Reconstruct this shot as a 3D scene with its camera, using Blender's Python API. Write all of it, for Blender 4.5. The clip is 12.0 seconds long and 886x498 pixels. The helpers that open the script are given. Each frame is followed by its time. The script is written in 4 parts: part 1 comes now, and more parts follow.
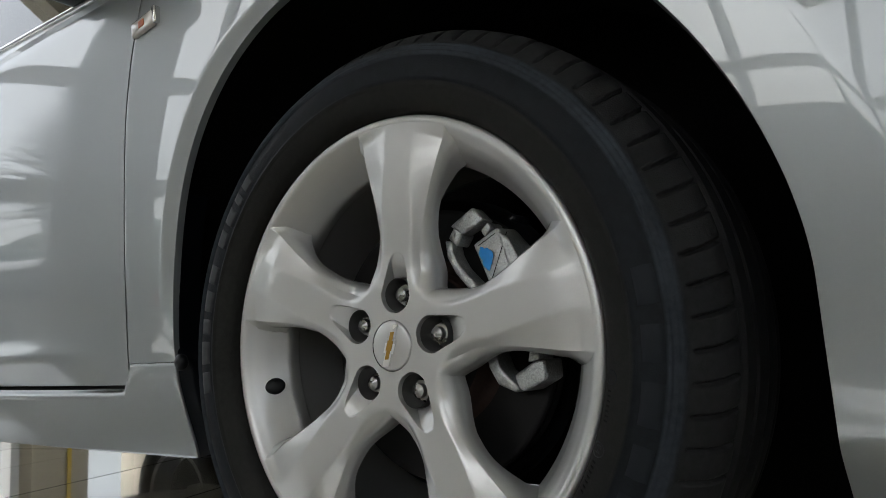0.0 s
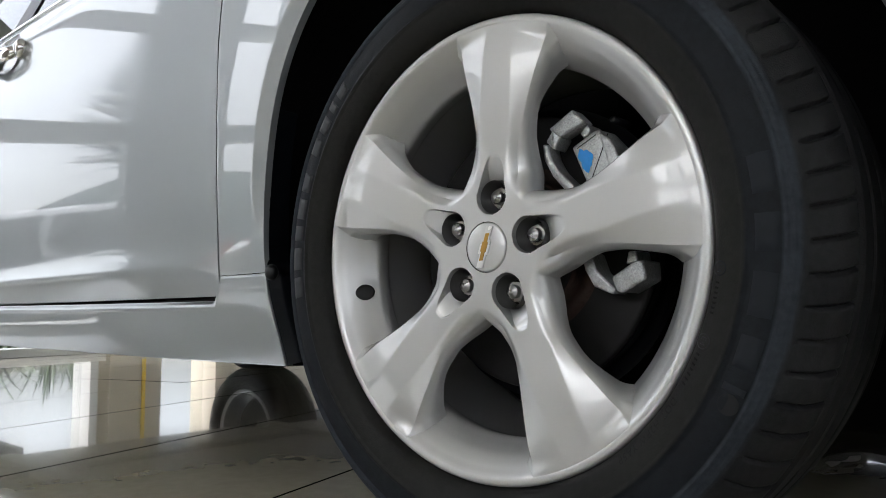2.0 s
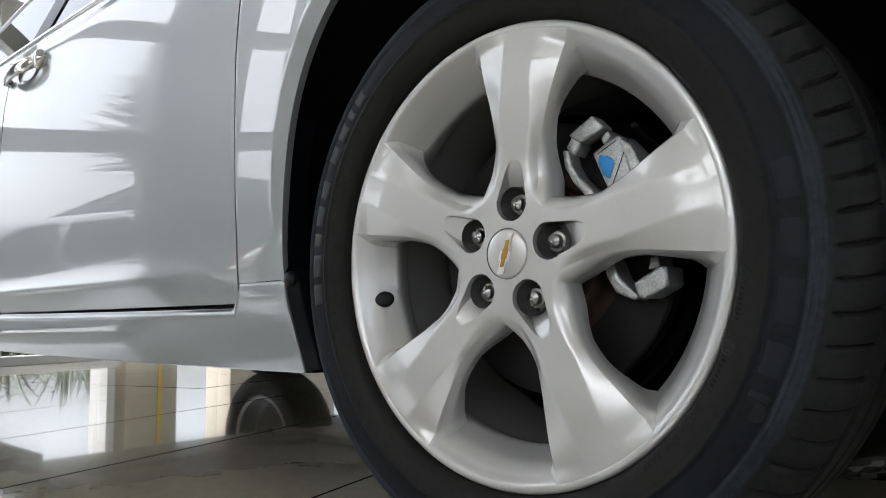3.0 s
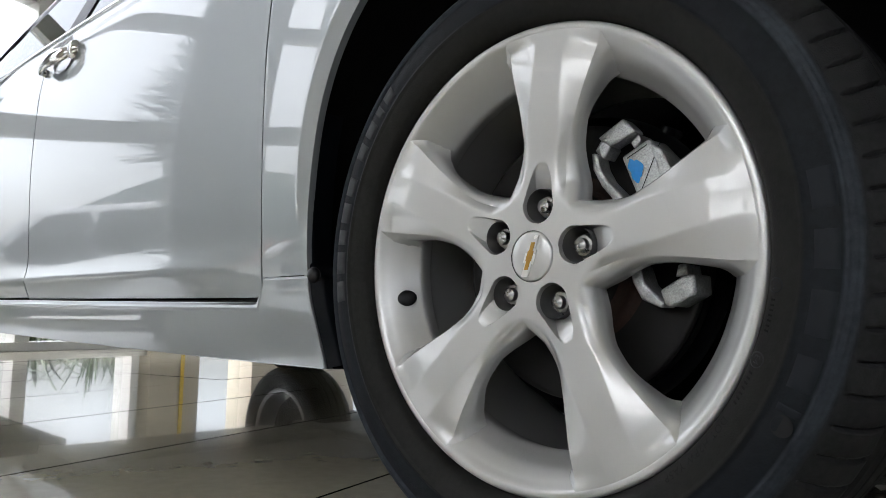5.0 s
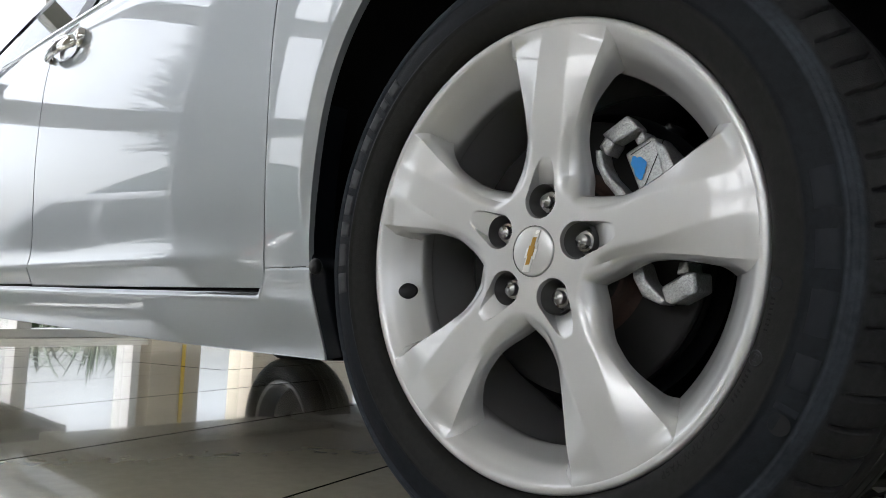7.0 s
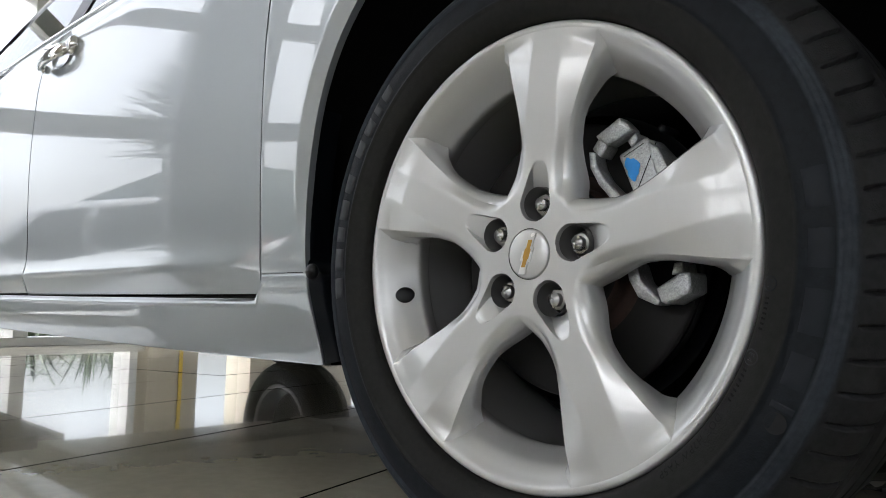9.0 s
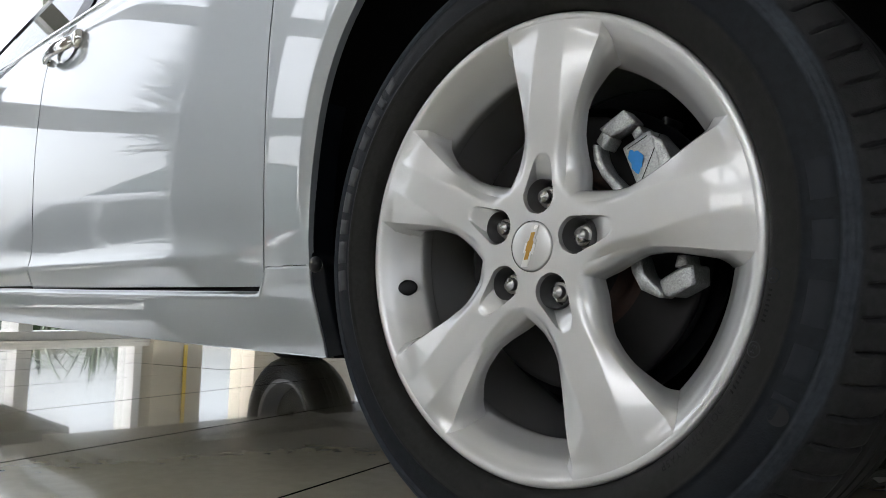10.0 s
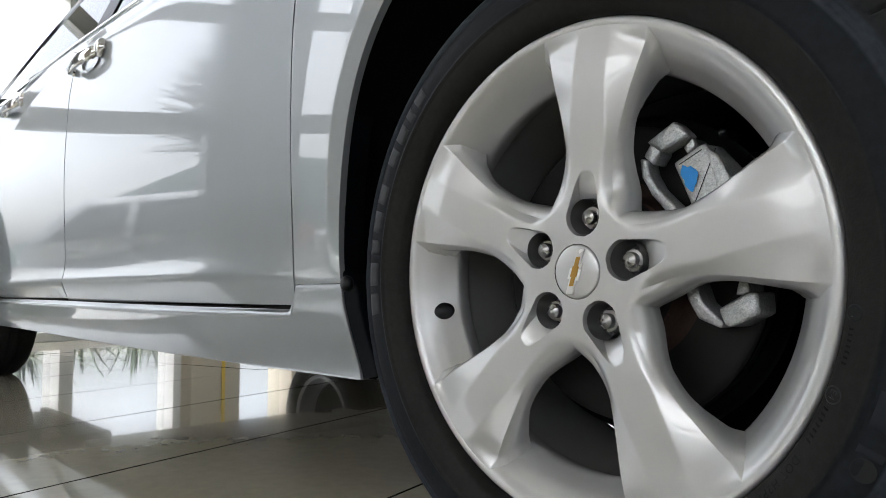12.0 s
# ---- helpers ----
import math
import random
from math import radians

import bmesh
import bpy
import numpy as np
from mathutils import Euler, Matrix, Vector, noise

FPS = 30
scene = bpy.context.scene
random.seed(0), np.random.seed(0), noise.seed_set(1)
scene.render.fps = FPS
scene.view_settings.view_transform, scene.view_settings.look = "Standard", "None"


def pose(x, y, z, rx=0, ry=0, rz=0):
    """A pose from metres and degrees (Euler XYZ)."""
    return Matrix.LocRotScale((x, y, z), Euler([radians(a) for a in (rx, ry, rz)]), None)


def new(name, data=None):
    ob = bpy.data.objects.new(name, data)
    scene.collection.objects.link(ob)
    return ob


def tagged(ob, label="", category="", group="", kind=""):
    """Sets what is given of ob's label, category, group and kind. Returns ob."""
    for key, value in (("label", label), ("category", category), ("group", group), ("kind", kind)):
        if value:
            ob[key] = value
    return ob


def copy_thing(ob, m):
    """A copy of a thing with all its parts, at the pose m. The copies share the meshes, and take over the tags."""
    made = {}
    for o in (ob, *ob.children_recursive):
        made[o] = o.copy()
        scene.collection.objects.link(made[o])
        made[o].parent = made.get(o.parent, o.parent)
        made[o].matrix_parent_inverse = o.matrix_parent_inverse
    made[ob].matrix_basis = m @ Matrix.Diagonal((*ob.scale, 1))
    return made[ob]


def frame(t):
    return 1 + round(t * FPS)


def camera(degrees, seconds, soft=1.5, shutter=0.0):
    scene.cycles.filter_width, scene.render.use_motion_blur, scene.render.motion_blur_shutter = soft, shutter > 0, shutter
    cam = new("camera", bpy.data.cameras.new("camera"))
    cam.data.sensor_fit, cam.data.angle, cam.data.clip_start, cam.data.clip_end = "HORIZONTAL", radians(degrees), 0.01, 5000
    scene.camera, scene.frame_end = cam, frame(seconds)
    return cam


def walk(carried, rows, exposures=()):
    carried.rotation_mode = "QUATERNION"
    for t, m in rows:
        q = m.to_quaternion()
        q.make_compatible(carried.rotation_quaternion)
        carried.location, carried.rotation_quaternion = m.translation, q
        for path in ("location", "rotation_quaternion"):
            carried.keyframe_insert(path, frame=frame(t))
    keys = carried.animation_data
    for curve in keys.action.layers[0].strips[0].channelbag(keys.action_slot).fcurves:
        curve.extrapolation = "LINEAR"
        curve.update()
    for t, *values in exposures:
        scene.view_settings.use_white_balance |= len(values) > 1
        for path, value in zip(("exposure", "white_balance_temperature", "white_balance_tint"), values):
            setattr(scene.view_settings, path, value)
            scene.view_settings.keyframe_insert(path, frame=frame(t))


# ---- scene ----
cam = camera(61.72, 12.0, soft=0.6)
# seconds, x, y, z, and the turn in degrees
ROWS = [
    (0.0, 0.504, -0.5727, 0.3197, 97.652, 2.601, 37.161),
    (0.1, 0.5, -0.5781, 0.307, 96.284, 2.281, 37.742),
    (0.2, 0.494, -0.572, 0.286, 94.498, 0.225, 38.268),
    (0.3, 0.4939, -0.5568, 0.2698, 93.469, 0.263, 39.61),
    (0.4, 0.4906, -0.5633, 0.2573, 93.619, 0.303, 38.796),
    (0.5, 0.4875, -0.5522, 0.2661, 93.674, 0.57, 39.253),
    (0.6, 0.4843, -0.5586, 0.2595, 94.707, 0.029, 38.563),
    (0.7, 0.4837, -0.5687, 0.2632, 94.492, -0.241, 38.999),
    (0.8, 0.4783, -0.5798, 0.2643, 94.588, -0.562, 39.971),
    (1.0, 0.4674, -0.5871, 0.2666, 96.228, -1.19, 40.632),
    (1.5, 0.4663, -0.5981, 0.2614, 95.351, 0.676, 41.083),
    (2.0, 0.4682, -0.5926, 0.2551, 95.147, 0.409, 41.438),
    (2.5, 0.4683, -0.5957, 0.2561, 95.15, 0.149, 41.416),
    (3.0, 0.4623, -0.5985, 0.2581, 95.475, 0.739, 42.422),
    (5.0, 0.4578, -0.5948, 0.2594, 95.426, -1.196, 44.066),
    (5.5, 0.4614, -0.5892, 0.2594, 95.218, -2.28, 44.365),
    (6.0, 0.4615, -0.5914, 0.2613, 94.626, -1.989, 44.064),
    (6.5, 0.4623, -0.5939, 0.2596, 94.783, -2.207, 43.905),
    (7.0, 0.4594, -0.5946, 0.2572, 95.063, -2.317, 44.181),
    (9.0, 0.4616, -0.5974, 0.2602, 95.137, -1.344, 43.94),
    (9.5, 0.4616, -0.5977, 0.2584, 95.492, -1.464, 44.819),
    (10.0, 0.4623, -0.5956, 0.2557, 94.861, -1.581, 44.257),
    (10.5, 0.4617, -0.5981, 0.2575, 94.412, -1.686, 44.446),
    (11.0, 0.4612, -0.5981, 0.2551, 94.398, -1.797, 43.906),
    (11.5, 0.4581, -0.597, 0.2542, 94.493, -1.607, 44.263),
    (11.7, 0.4554, -0.5937, 0.2527, 94.606, -1.681, 44.222),
    (11.8, 0.4522, -0.59, 0.2626, 94.226, -1.395, 44.651),
    (11.9, 0.4426, -0.5805, 0.2803, 93.751, -0.651, 46.286),
    (12.0, 0.4259, -0.5664, 0.3037, 93.484, -0.022, 46.9),
]
EXPOSURES = [(0.0, 1.5, 6350, 13), (0.3, 1.55, 6350, 13), (0.6, 1.9, 6250, 15), (1.0, 2.05, 6250, 15.5), (12.0, 2.08, 6250, 15.5)]
walk(cam, [(t, pose(x, y, z, rx, ry, rz)) for t, x, y, z, rx, ry, rz in ROWS], EXPOSURES)

# ---- world and light ----
world = bpy.data.worlds.new("world")
scene.world = world
world.use_nodes = True
wn = world.node_tree.nodes
wl = world.node_tree.links
sky = wn.new("ShaderNodeTexSky")
sky.sky_type = "NISHITA"
sky.sun_disc = False
sky.sun_elevation = radians(48)
sky.sun_rotation = radians(200)
sky.air_density = 1.0
sky.dust_density = 6.0
soften = wn.new("ShaderNodeHueSaturation")
soften.inputs["Saturation"].default_value = 0.25
soften.inputs["Value"].default_value = 1.0
wl.new(sky.outputs[0], soften.inputs["Color"])
wl.new(soften.outputs[0], wn["Background"].inputs["Color"])
wn["Background"].inputs["Strength"].default_value = 0.15

sun_data = bpy.data.lights.new("sun", "SUN")
sun_data.energy = 1.0
sun_data.angle = radians(12)
sun_data.color = (1.0, 0.96, 0.9)
sun = new("sun", sun_data)
sun.matrix_world = pose(0, 0, 20, 42, 0, 20)

# ---- materials ----


def node_mat(name, base, rough=0.5, metal=0.0, coat=0.0, coat_rough=0.03, spec=0.5, vary=0.06, scale=8.0, fine=60.0, bump=0.0, bump_scale=200.0, rough_vary=0.1, coat_ior=1.5):
    """A principled material whose colour and gloss vary at two scales, with fine relief."""
    m = bpy.data.materials.new(name)
    m.use_nodes = True
    n, l = m.node_tree.nodes, m.node_tree.links
    b = n["Principled BSDF"]
    b.inputs["Metallic"].default_value = metal
    b.inputs["Specular IOR Level"].default_value = spec
    b.inputs["Coat Weight"].default_value = coat
    b.inputs["Coat Roughness"].default_value = coat_rough
    b.inputs["Coat IOR"].default_value = coat_ior
    tc = n.new("ShaderNodeTexCoord")
    n1 = n.new("ShaderNodeTexNoise")
    n1.inputs["Scale"].default_value = scale
    n1.inputs["Detail"].default_value = 4
    n2 = n.new("ShaderNodeTexNoise")
    n2.inputs["Scale"].default_value = fine
    n2.inputs["Detail"].default_value = 3
    for k in (n1, n2):
        l.new(tc.outputs["Object"], k.inputs["Vector"])
    add = n.new("ShaderNodeMath")
    add.operation = "ADD"
    l.new(n1.outputs["Fac"], add.inputs[0])
    l.new(n2.outputs["Fac"], add.inputs[1])
    mr = n.new("ShaderNodeMapRange")
    mr.inputs["From Min"].default_value = 0.6
    mr.inputs["From Max"].default_value = 1.4
    mr.inputs["To Min"].default_value = 1.0 - vary
    mr.inputs["To Max"].default_value = 1.0 + vary
    l.new(add.outputs[0], mr.inputs["Value"])
    mul = n.new("ShaderNodeVectorMath")
    mul.operation = "SCALE"
    mul.inputs[0].default_value = base
    l.new(mr.outputs[0], mul.inputs["Scale"])
    l.new(mul.outputs[0], b.inputs["Base Color"])
    rr = n.new("ShaderNodeMapRange")
    rr.inputs["From Min"].default_value = 0.3
    rr.inputs["From Max"].default_value = 0.7
    rr.inputs["To Min"].default_value = max(0.0, rough * (1 - rough_vary))
    rr.inputs["To Max"].default_value = rough * (1 + rough_vary)
    l.new(n1.outputs["Fac"], rr.inputs["Value"])
    l.new(rr.outputs[0], b.inputs["Roughness"])
    if bump:
        n3 = n.new("ShaderNodeTexNoise")
        n3.inputs["Scale"].default_value = bump_scale
        n3.inputs["Detail"].default_value = 3
        l.new(tc.outputs["Object"], n3.inputs["Vector"])
        bp = n.new("ShaderNodeBump")
        bp.inputs["Strength"].default_value = bump
        bp.inputs["Distance"].default_value = 0.001
        l.new(n3.outputs["Fac"], bp.inputs["Height"])
        l.new(bp.outputs[0], b.inputs["Normal"])
    return m


PAINT = node_mat("silver_paint", (0.325, 0.350, 0.360), rough=0.36, metal=0.5, coat=1.0, coat_ior=1.68, coat_rough=0.015, vary=0.015, scale=3.0, fine=900.0, rough_vary=0.03)
RIM = node_mat("silver_wheel_lacquer", (0.585, 0.590, 0.588), rough=0.40, metal=0.58, coat=1.0, coat_ior=1.5, coat_rough=0.012, vary=0.045, scale=14.0, fine=1400.0)
# Darker copy of the wheel lacquer: the deep wells' shade put into colour.
WELL = node_mat("shaded_well_lacquer", (0.14, 0.14, 0.138), rough=0.45, metal=0.3, vary=0.1)
RUBBER = node_mat("tyre_rubber", (0.010, 0.0102, 0.0108), rough=0.56, spec=0.15, vary=0.42, scale=22.0, fine=160.0, bump=0.3, bump_scale=600.0)


def zones_by_radius(m, zones):
    """Zones of a tyre's side: dusty inner wall, band with painted shade, ribs with painted light, dull shoulder;
    (radius, colour) with short blends.
    """
    n, l = m.node_tree.nodes, m.node_tree.links
    tc = n.new("ShaderNodeTexCoord")
    flat = n.new("ShaderNodeVectorMath")
    flat.operation = "MULTIPLY"
    flat.inputs[1].default_value = (1, 0, 1)
    ln = n.new("ShaderNodeVectorMath")
    ln.operation = "LENGTH"
    mr = n.new("ShaderNodeMapRange")
    mr.inputs["From Min"].default_value = 0.23
    mr.inputs["From Max"].default_value = 0.34
    ramp = n.new("ShaderNodeValToRGB")
    while len(ramp.color_ramp.elements) < len(zones):
        ramp.color_ramp.elements.new(0.5)
    for e, (r, c) in zip(ramp.color_ramp.elements, zones):
        e.position = (r - 0.23) / 0.11
        e.color = (*c, 1)
    vary = [k for k in n if k.type == "VECT_MATH" and k.operation == "SCALE"][0]
    l.new(tc.outputs["Object"], flat.inputs[0])
    l.new(flat.outputs[0], ln.inputs[0])
    l.new(ln.outputs["Value"], mr.inputs["Value"])
    l.new(mr.outputs[0], ramp.inputs[0])
    l.new(ramp.outputs["Color"], vary.inputs[0])


# The band's shade and the light on the ribs are part of these tones.
BROWN, BAND_SHADED, RIB_LIT, DULL = (0.0128, 0.0128, 0.0115), (0.0080, 0.0100, 0.0130), (0.0280, 0.0340, 0.0420), (0.0190, 0.0194, 0.0202)
zones_by_radius(RUBBER, [(0.232, BROWN), (0.2675, BROWN), (0.2700, BAND_SHADED), (0.2945, BAND_SHADED), (0.2970, RIB_LIT), (0.3070, RIB_LIT), (0.3100, DULL), (0.339, DULL)])
RUBBER_MARK = node_mat("moulded_rubber_mark", (0.0150, 0.0178, 0.0220), rough=0.55, spec=0.15, vary=0.15)
# Paler rubber: light grazing the raised marks is put into the colour.
MARK_LIGHT = node_mat("lit_raised_rubber", (0.032, 0.034, 0.037), rough=0.5, spec=0.25, vary=0.3, scale=60)
MARK_DARK = node_mat("dark_moulded_rubber", (0.0045, 0.0045, 0.0046), rough=0.6, spec=0.1, vary=0.15)
LINER = node_mat("black_liner_felt", (0.004, 0.004, 0.004), rough=0.9, vary=0.2, spec=0.1)
TRIM = node_mat("black_trim_plastic", (0.005, 0.0055, 0.0065), rough=0.4, spec=0.3, vary=0.15)
PAN = node_mat("dusty_grey_underside", (0.26, 0.255, 0.235), rough=0.5, vary=0.3, scale=4.0, fine=60, metal=0.2)
STRIP = node_mat("blue_black_strip", (0.004, 0.0055, 0.008), rough=0.35, spec=0.12, vary=0.15)
GAP = node_mat("gap_and_groove_black", (0.004, 0.004, 0.004), rough=0.8, vary=0.1)
CHROME = node_mat("chrome", (0.75, 0.75, 0.76), rough=0.08, metal=1.0, vary=0.02)
STEEL = node_mat("bright_steel", (0.36, 0.36, 0.355), rough=0.28, metal=1.0, vary=0.08, scale=60, fine=300)
CAST = node_mat("cast_metal", (0.46, 0.475, 0.475), rough=0.42, metal=0.75, vary=0.42, scale=60.0, fine=520.0, bump=1.0, bump_scale=380.0)
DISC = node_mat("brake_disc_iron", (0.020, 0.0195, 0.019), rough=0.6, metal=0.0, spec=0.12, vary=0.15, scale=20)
RUST = node_mat("rusty_hub_iron", (0.05, 0.026, 0.018), rough=0.8, vary=0.35, scale=60, fine=200, bump=0.6)
BLUE = node_mat("blue_paint_dab", (0.015, 0.27, 0.72), rough=0.4, vary=0.1, scale=90, fine=300)
GOLD = node_mat("gold_enamel", (0.55, 0.32, 0.07), rough=0.3, metal=0.6, vary=0.05)
POLISHED = node_mat("polished_emblem_edge", (0.85, 0.85, 0.84), rough=0.28, metal=0.25, vary=0.02)
GLASS_DARK = node_mat("tinted_window_glass", (0.012, 0.014, 0.014), rough=0.03, spec=0.6, vary=0.05)
# Paler than the other glass: reflected light is put into its base colour.
GLASS_GREY = node_mat("glass_with_painted_reflection", (0.11, 0.12, 0.12), rough=0.05, spec=0.6, vary=0.3, scale=3.0, fine=12.0)
LENS = node_mat("clear_lamp_lens", (0.62, 0.58, 0.55), rough=0.12, vary=0.1, coat=1.0)
AMBER = node_mat("amber_bulb", (0.55, 0.14, 0.05), rough=0.3, vary=0.1)
WALL = node_mat("beige_wall_paint", (0.52, 0.47, 0.38), rough=0.55, vary=0.05, scale=2.0, fine=60, bump=0.2)
WHITE = node_mat("white_ceiling_paint", (0.8, 0.8, 0.78), rough=0.6, vary=0.03, scale=2.0, fine=80, bump=0.1)
FRAME = node_mat("pale_aluminium_frame", (0.55, 0.55, 0.53), rough=0.35, metal=0.4, vary=0.05)
COLUMN = node_mat("stand_in_column_grey", (0.36, 0.36, 0.35), rough=0.35, vary=0.05)
TILE = node_mat("polished_floor_tile", (0.430, 0.408, 0.315), rough=0.12, coat=0.7, coat_rough=0.025, vary=0.10, scale=2.5, fine=40.0, spec=0.6, rough_vary=0.3)
GROUT = node_mat("dark_tile_grout", (0.006, 0.0055, 0.005), rough=0.9, spec=0.1, vary=0.2)
YELLOW = node_mat("yellow_paint", (0.75, 0.5, 0.03), rough=0.5)
CONCRETE = node_mat("pale_forecourt_concrete", (0.45, 0.45, 0.43), rough=0.85, vary=0.12, scale=0.6, fine=8)
HILL = node_mat("distant_wooded_hill", (0.10, 0.13, 0.12), rough=0.95, vary=0.25, scale=0.03, fine=0.4)
PLANTER = node_mat("mossy_planter_concrete", (0.21, 0.235, 0.20), rough=0.9, vary=0.25, scale=3.0, fine=40, bump=0.5, bump_scale=60)
LEAF = node_mat("palm_leaf", (0.040, 0.068, 0.030), rough=0.5, vary=0.3, scale=8, fine=60)
BARK = node_mat("palm_bark", (0.12, 0.095, 0.07), rough=0.9, vary=0.3, scale=10, fine=80, bump=0.8, bump_scale=60)
CAR_WHITE = node_mat("white_car_paint", (0.58, 0.59, 0.60), rough=0.3, coat=1.0, vary=0.02)
TAIL = node_mat("red_lamp_lens", (0.30, 0.02, 0.015), rough=0.2, coat=1.0, vary=0.1)
PAPER = node_mat("torn_white_paper", (0.72, 0.72, 0.7), rough=0.7, vary=0.1)


def pane_mat():
    m = bpy.data.materials.new("window_pane_glass")
    m.use_nodes = True
    n, l = m.node_tree.nodes, m.node_tree.links
    n.remove(n["Principled BSDF"])
    tr, gl, mx, fr, pw, ma = (n.new("ShaderNode" + k) for k in ("BsdfTransparent", "BsdfGlossy", "MixShader", "LayerWeight", "Math", "Math"))
    tr.inputs[0].default_value = (0.93, 0.95, 0.94, 1)
    gl.inputs["Roughness"].default_value = 0.01
    fr.inputs["Blend"].default_value = 0.5
    pw.operation = "POWER"
    pw.inputs[1].default_value = 5.0
    ma.operation = "MULTIPLY_ADD"
    ma.inputs[1].default_value = 0.9
    ma.inputs[2].default_value = 0.04
    l.new(fr.outputs["Facing"], pw.inputs[0])
    l.new(pw.outputs[0], ma.inputs[0])
    l.new(ma.outputs[0], mx.inputs[0])
    l.new(tr.outputs[0], mx.inputs[1])
    l.new(gl.outputs[0], mx.inputs[2])
    l.new(mx.outputs[0], n["Material Output"].inputs["Surface"])
    return m


PANE = pane_mat()

# ---- mesh helpers ----


def mesh_of(name, bm, material, smooth=True):
    bmesh.ops.recalc_face_normals(bm, faces=bm.faces[:])
    me = bpy.data.meshes.new(name)
    bm.to_mesh(me)
    bm.free()
    me.materials.append(material)
    for p in me.polygons:
        p.use_smooth = smooth
    return me


def part(name, bm, material, parent=None, label="", smooth=True):
    ob = new(name, mesh_of(name, bm, material, smooth))
    if parent is not None:
        ob.parent = parent
    if label:
        ob["label"] = label
    return ob


def sharpen(ob, angle=35.0):
    """Shade smooth but keep edges sharper than the angle."""
    me = ob.data
    bm = bmesh.new()
    bm.from_mesh(me)
    for e in bm.edges:
        if len(e.link_faces) == 2 and e.calc_face_angle(0) > radians(angle):
            e.smooth = False
    bm.to_mesh(me)
    bm.free()
    return ob


def grid(f, nu, nv, close_u=False, close_v=False, bm=None):
    """A sheet of quads through f(u, v), u and v from 0 to 1."""
    bm = bm or bmesh.new()
    mu, mv = (nu if close_u else nu + 1), (nv if close_v else nv + 1)
    vs = [[bm.verts.new(f(i / nu, j / nv)) for j in range(mv)] for i in range(mu)]
    for i in range(nu):
        for j in range(nv):
            a, b = i, (i + 1) % mu
            c, d = j, (j + 1) % mv
            try:
                bm.faces.new((vs[a][c], vs[b][c], vs[b][d], vs[a][d]))
            except ValueError:
                pass
    return bm


def box(x0, x1, y0, y1, z0, z1, bevel=0.0, bm=None, m=None, seg=2):
    own = bmesh.new()
    bmesh.ops.create_cube(own, size=1)
    for v in own.verts:
        v.co = Vector(((x0 + x1) / 2 + v.co.x * (x1 - x0), (y0 + y1) / 2 + v.co.y * (y1 - y0), (z0 + z1) / 2 + v.co.z * (z1 - z0)))
    if bevel:
        bmesh.ops.bevel(own, geom=own.edges[:], offset=bevel, segments=seg, profile=0.6, affect="EDGES")
    if m is not None:
        own.transform(m)
    return merge(bm, own)


def merge(bm, own):
    if bm is None:
        return own
    me = bpy.data.meshes.new("tmp")
    own.to_mesh(me)
    own.free()
    bm.from_mesh(me)
    bpy.data.meshes.remove(me)
    return bm


def revolve(profile, n, bm=None, wobble=None):
    """A profile of (radius, depth) turned about the wheel's axis (y)."""
    def f(u, v):
        k = v * (len(profile) - 1)
        r, y = profile[int(round(k))]
        a = u * 2 * math.pi
        if wobble:
            r, y = wobble(r, y, a)
        return (r * math.cos(a), y, r * math.sin(a))
    return grid(f, n, len(profile) - 1, close_u=True, bm=bm)


def fine_profile(points, step=0.004):
    """A smooth run of points through the corners given."""
    out = []
    n = len(points)
    for i in range(n - 1):
        p0, p1, p2, p3 = (Vector((*points[max(0, min(n - 1, k))], 0)) for k in (i - 1, i, i + 1, i + 2))
        parts = max(1, int((p2 - p1).length / step))
        for s in range(parts):
            t = s / parts
            q = 0.5 * ((2 * p1) + (p2 - p0) * t + (2 * p0 - 5 * p1 + 4 * p2 - p3) * t * t + (3 * p1 - p0 - 3 * p2 + p3) * t ** 3)
            out.append((q.x, q.y))
    out.append(points[-1])
    return out


def sm(a, b, x):
    t = max(0.0, min(1.0, (x - a) / (b - a)))
    return t * t * (3 - 2 * t)


def lerp(a, b, t):
    return a + (b - a) * t


# ---- the showroom, turned against the car ----
TURN = radians(16.7)
ROOM = Matrix.Rotation(TURN, 4, "Z")
U0, U1, V0, V1, ROOF = -4.4, 6.2, -4.8, 7.0, 3.9


def room_box(name, u0, u1, v0, v1, z0, z1, material, bevel=0.004):
    ob = part(name, box(u0, u1, v0, v1, z0, z1, bevel), material, smooth=False)
    ob.matrix_world = ROOM
    return ob


def structure(ob, label, category):
    return tagged(ob, label, category, kind="structure")


bed = room_box("floor", U0 - 0.3, U1 + 0.3, V0 - 0.3, V1 + 0.3, -0.2, -0.003, GROUT, 0)
structure(bed, "polished grey-brown showroom floor of large tiles", "floor")
ceiling = room_box("ceiling", U0 - 0.3, U1 + 0.3, V0 - 0.3, V1 + 0.3, ROOF, ROOF + 0.2, WHITE)
structure(ceiling, "plain white showroom ceiling", "ceiling")


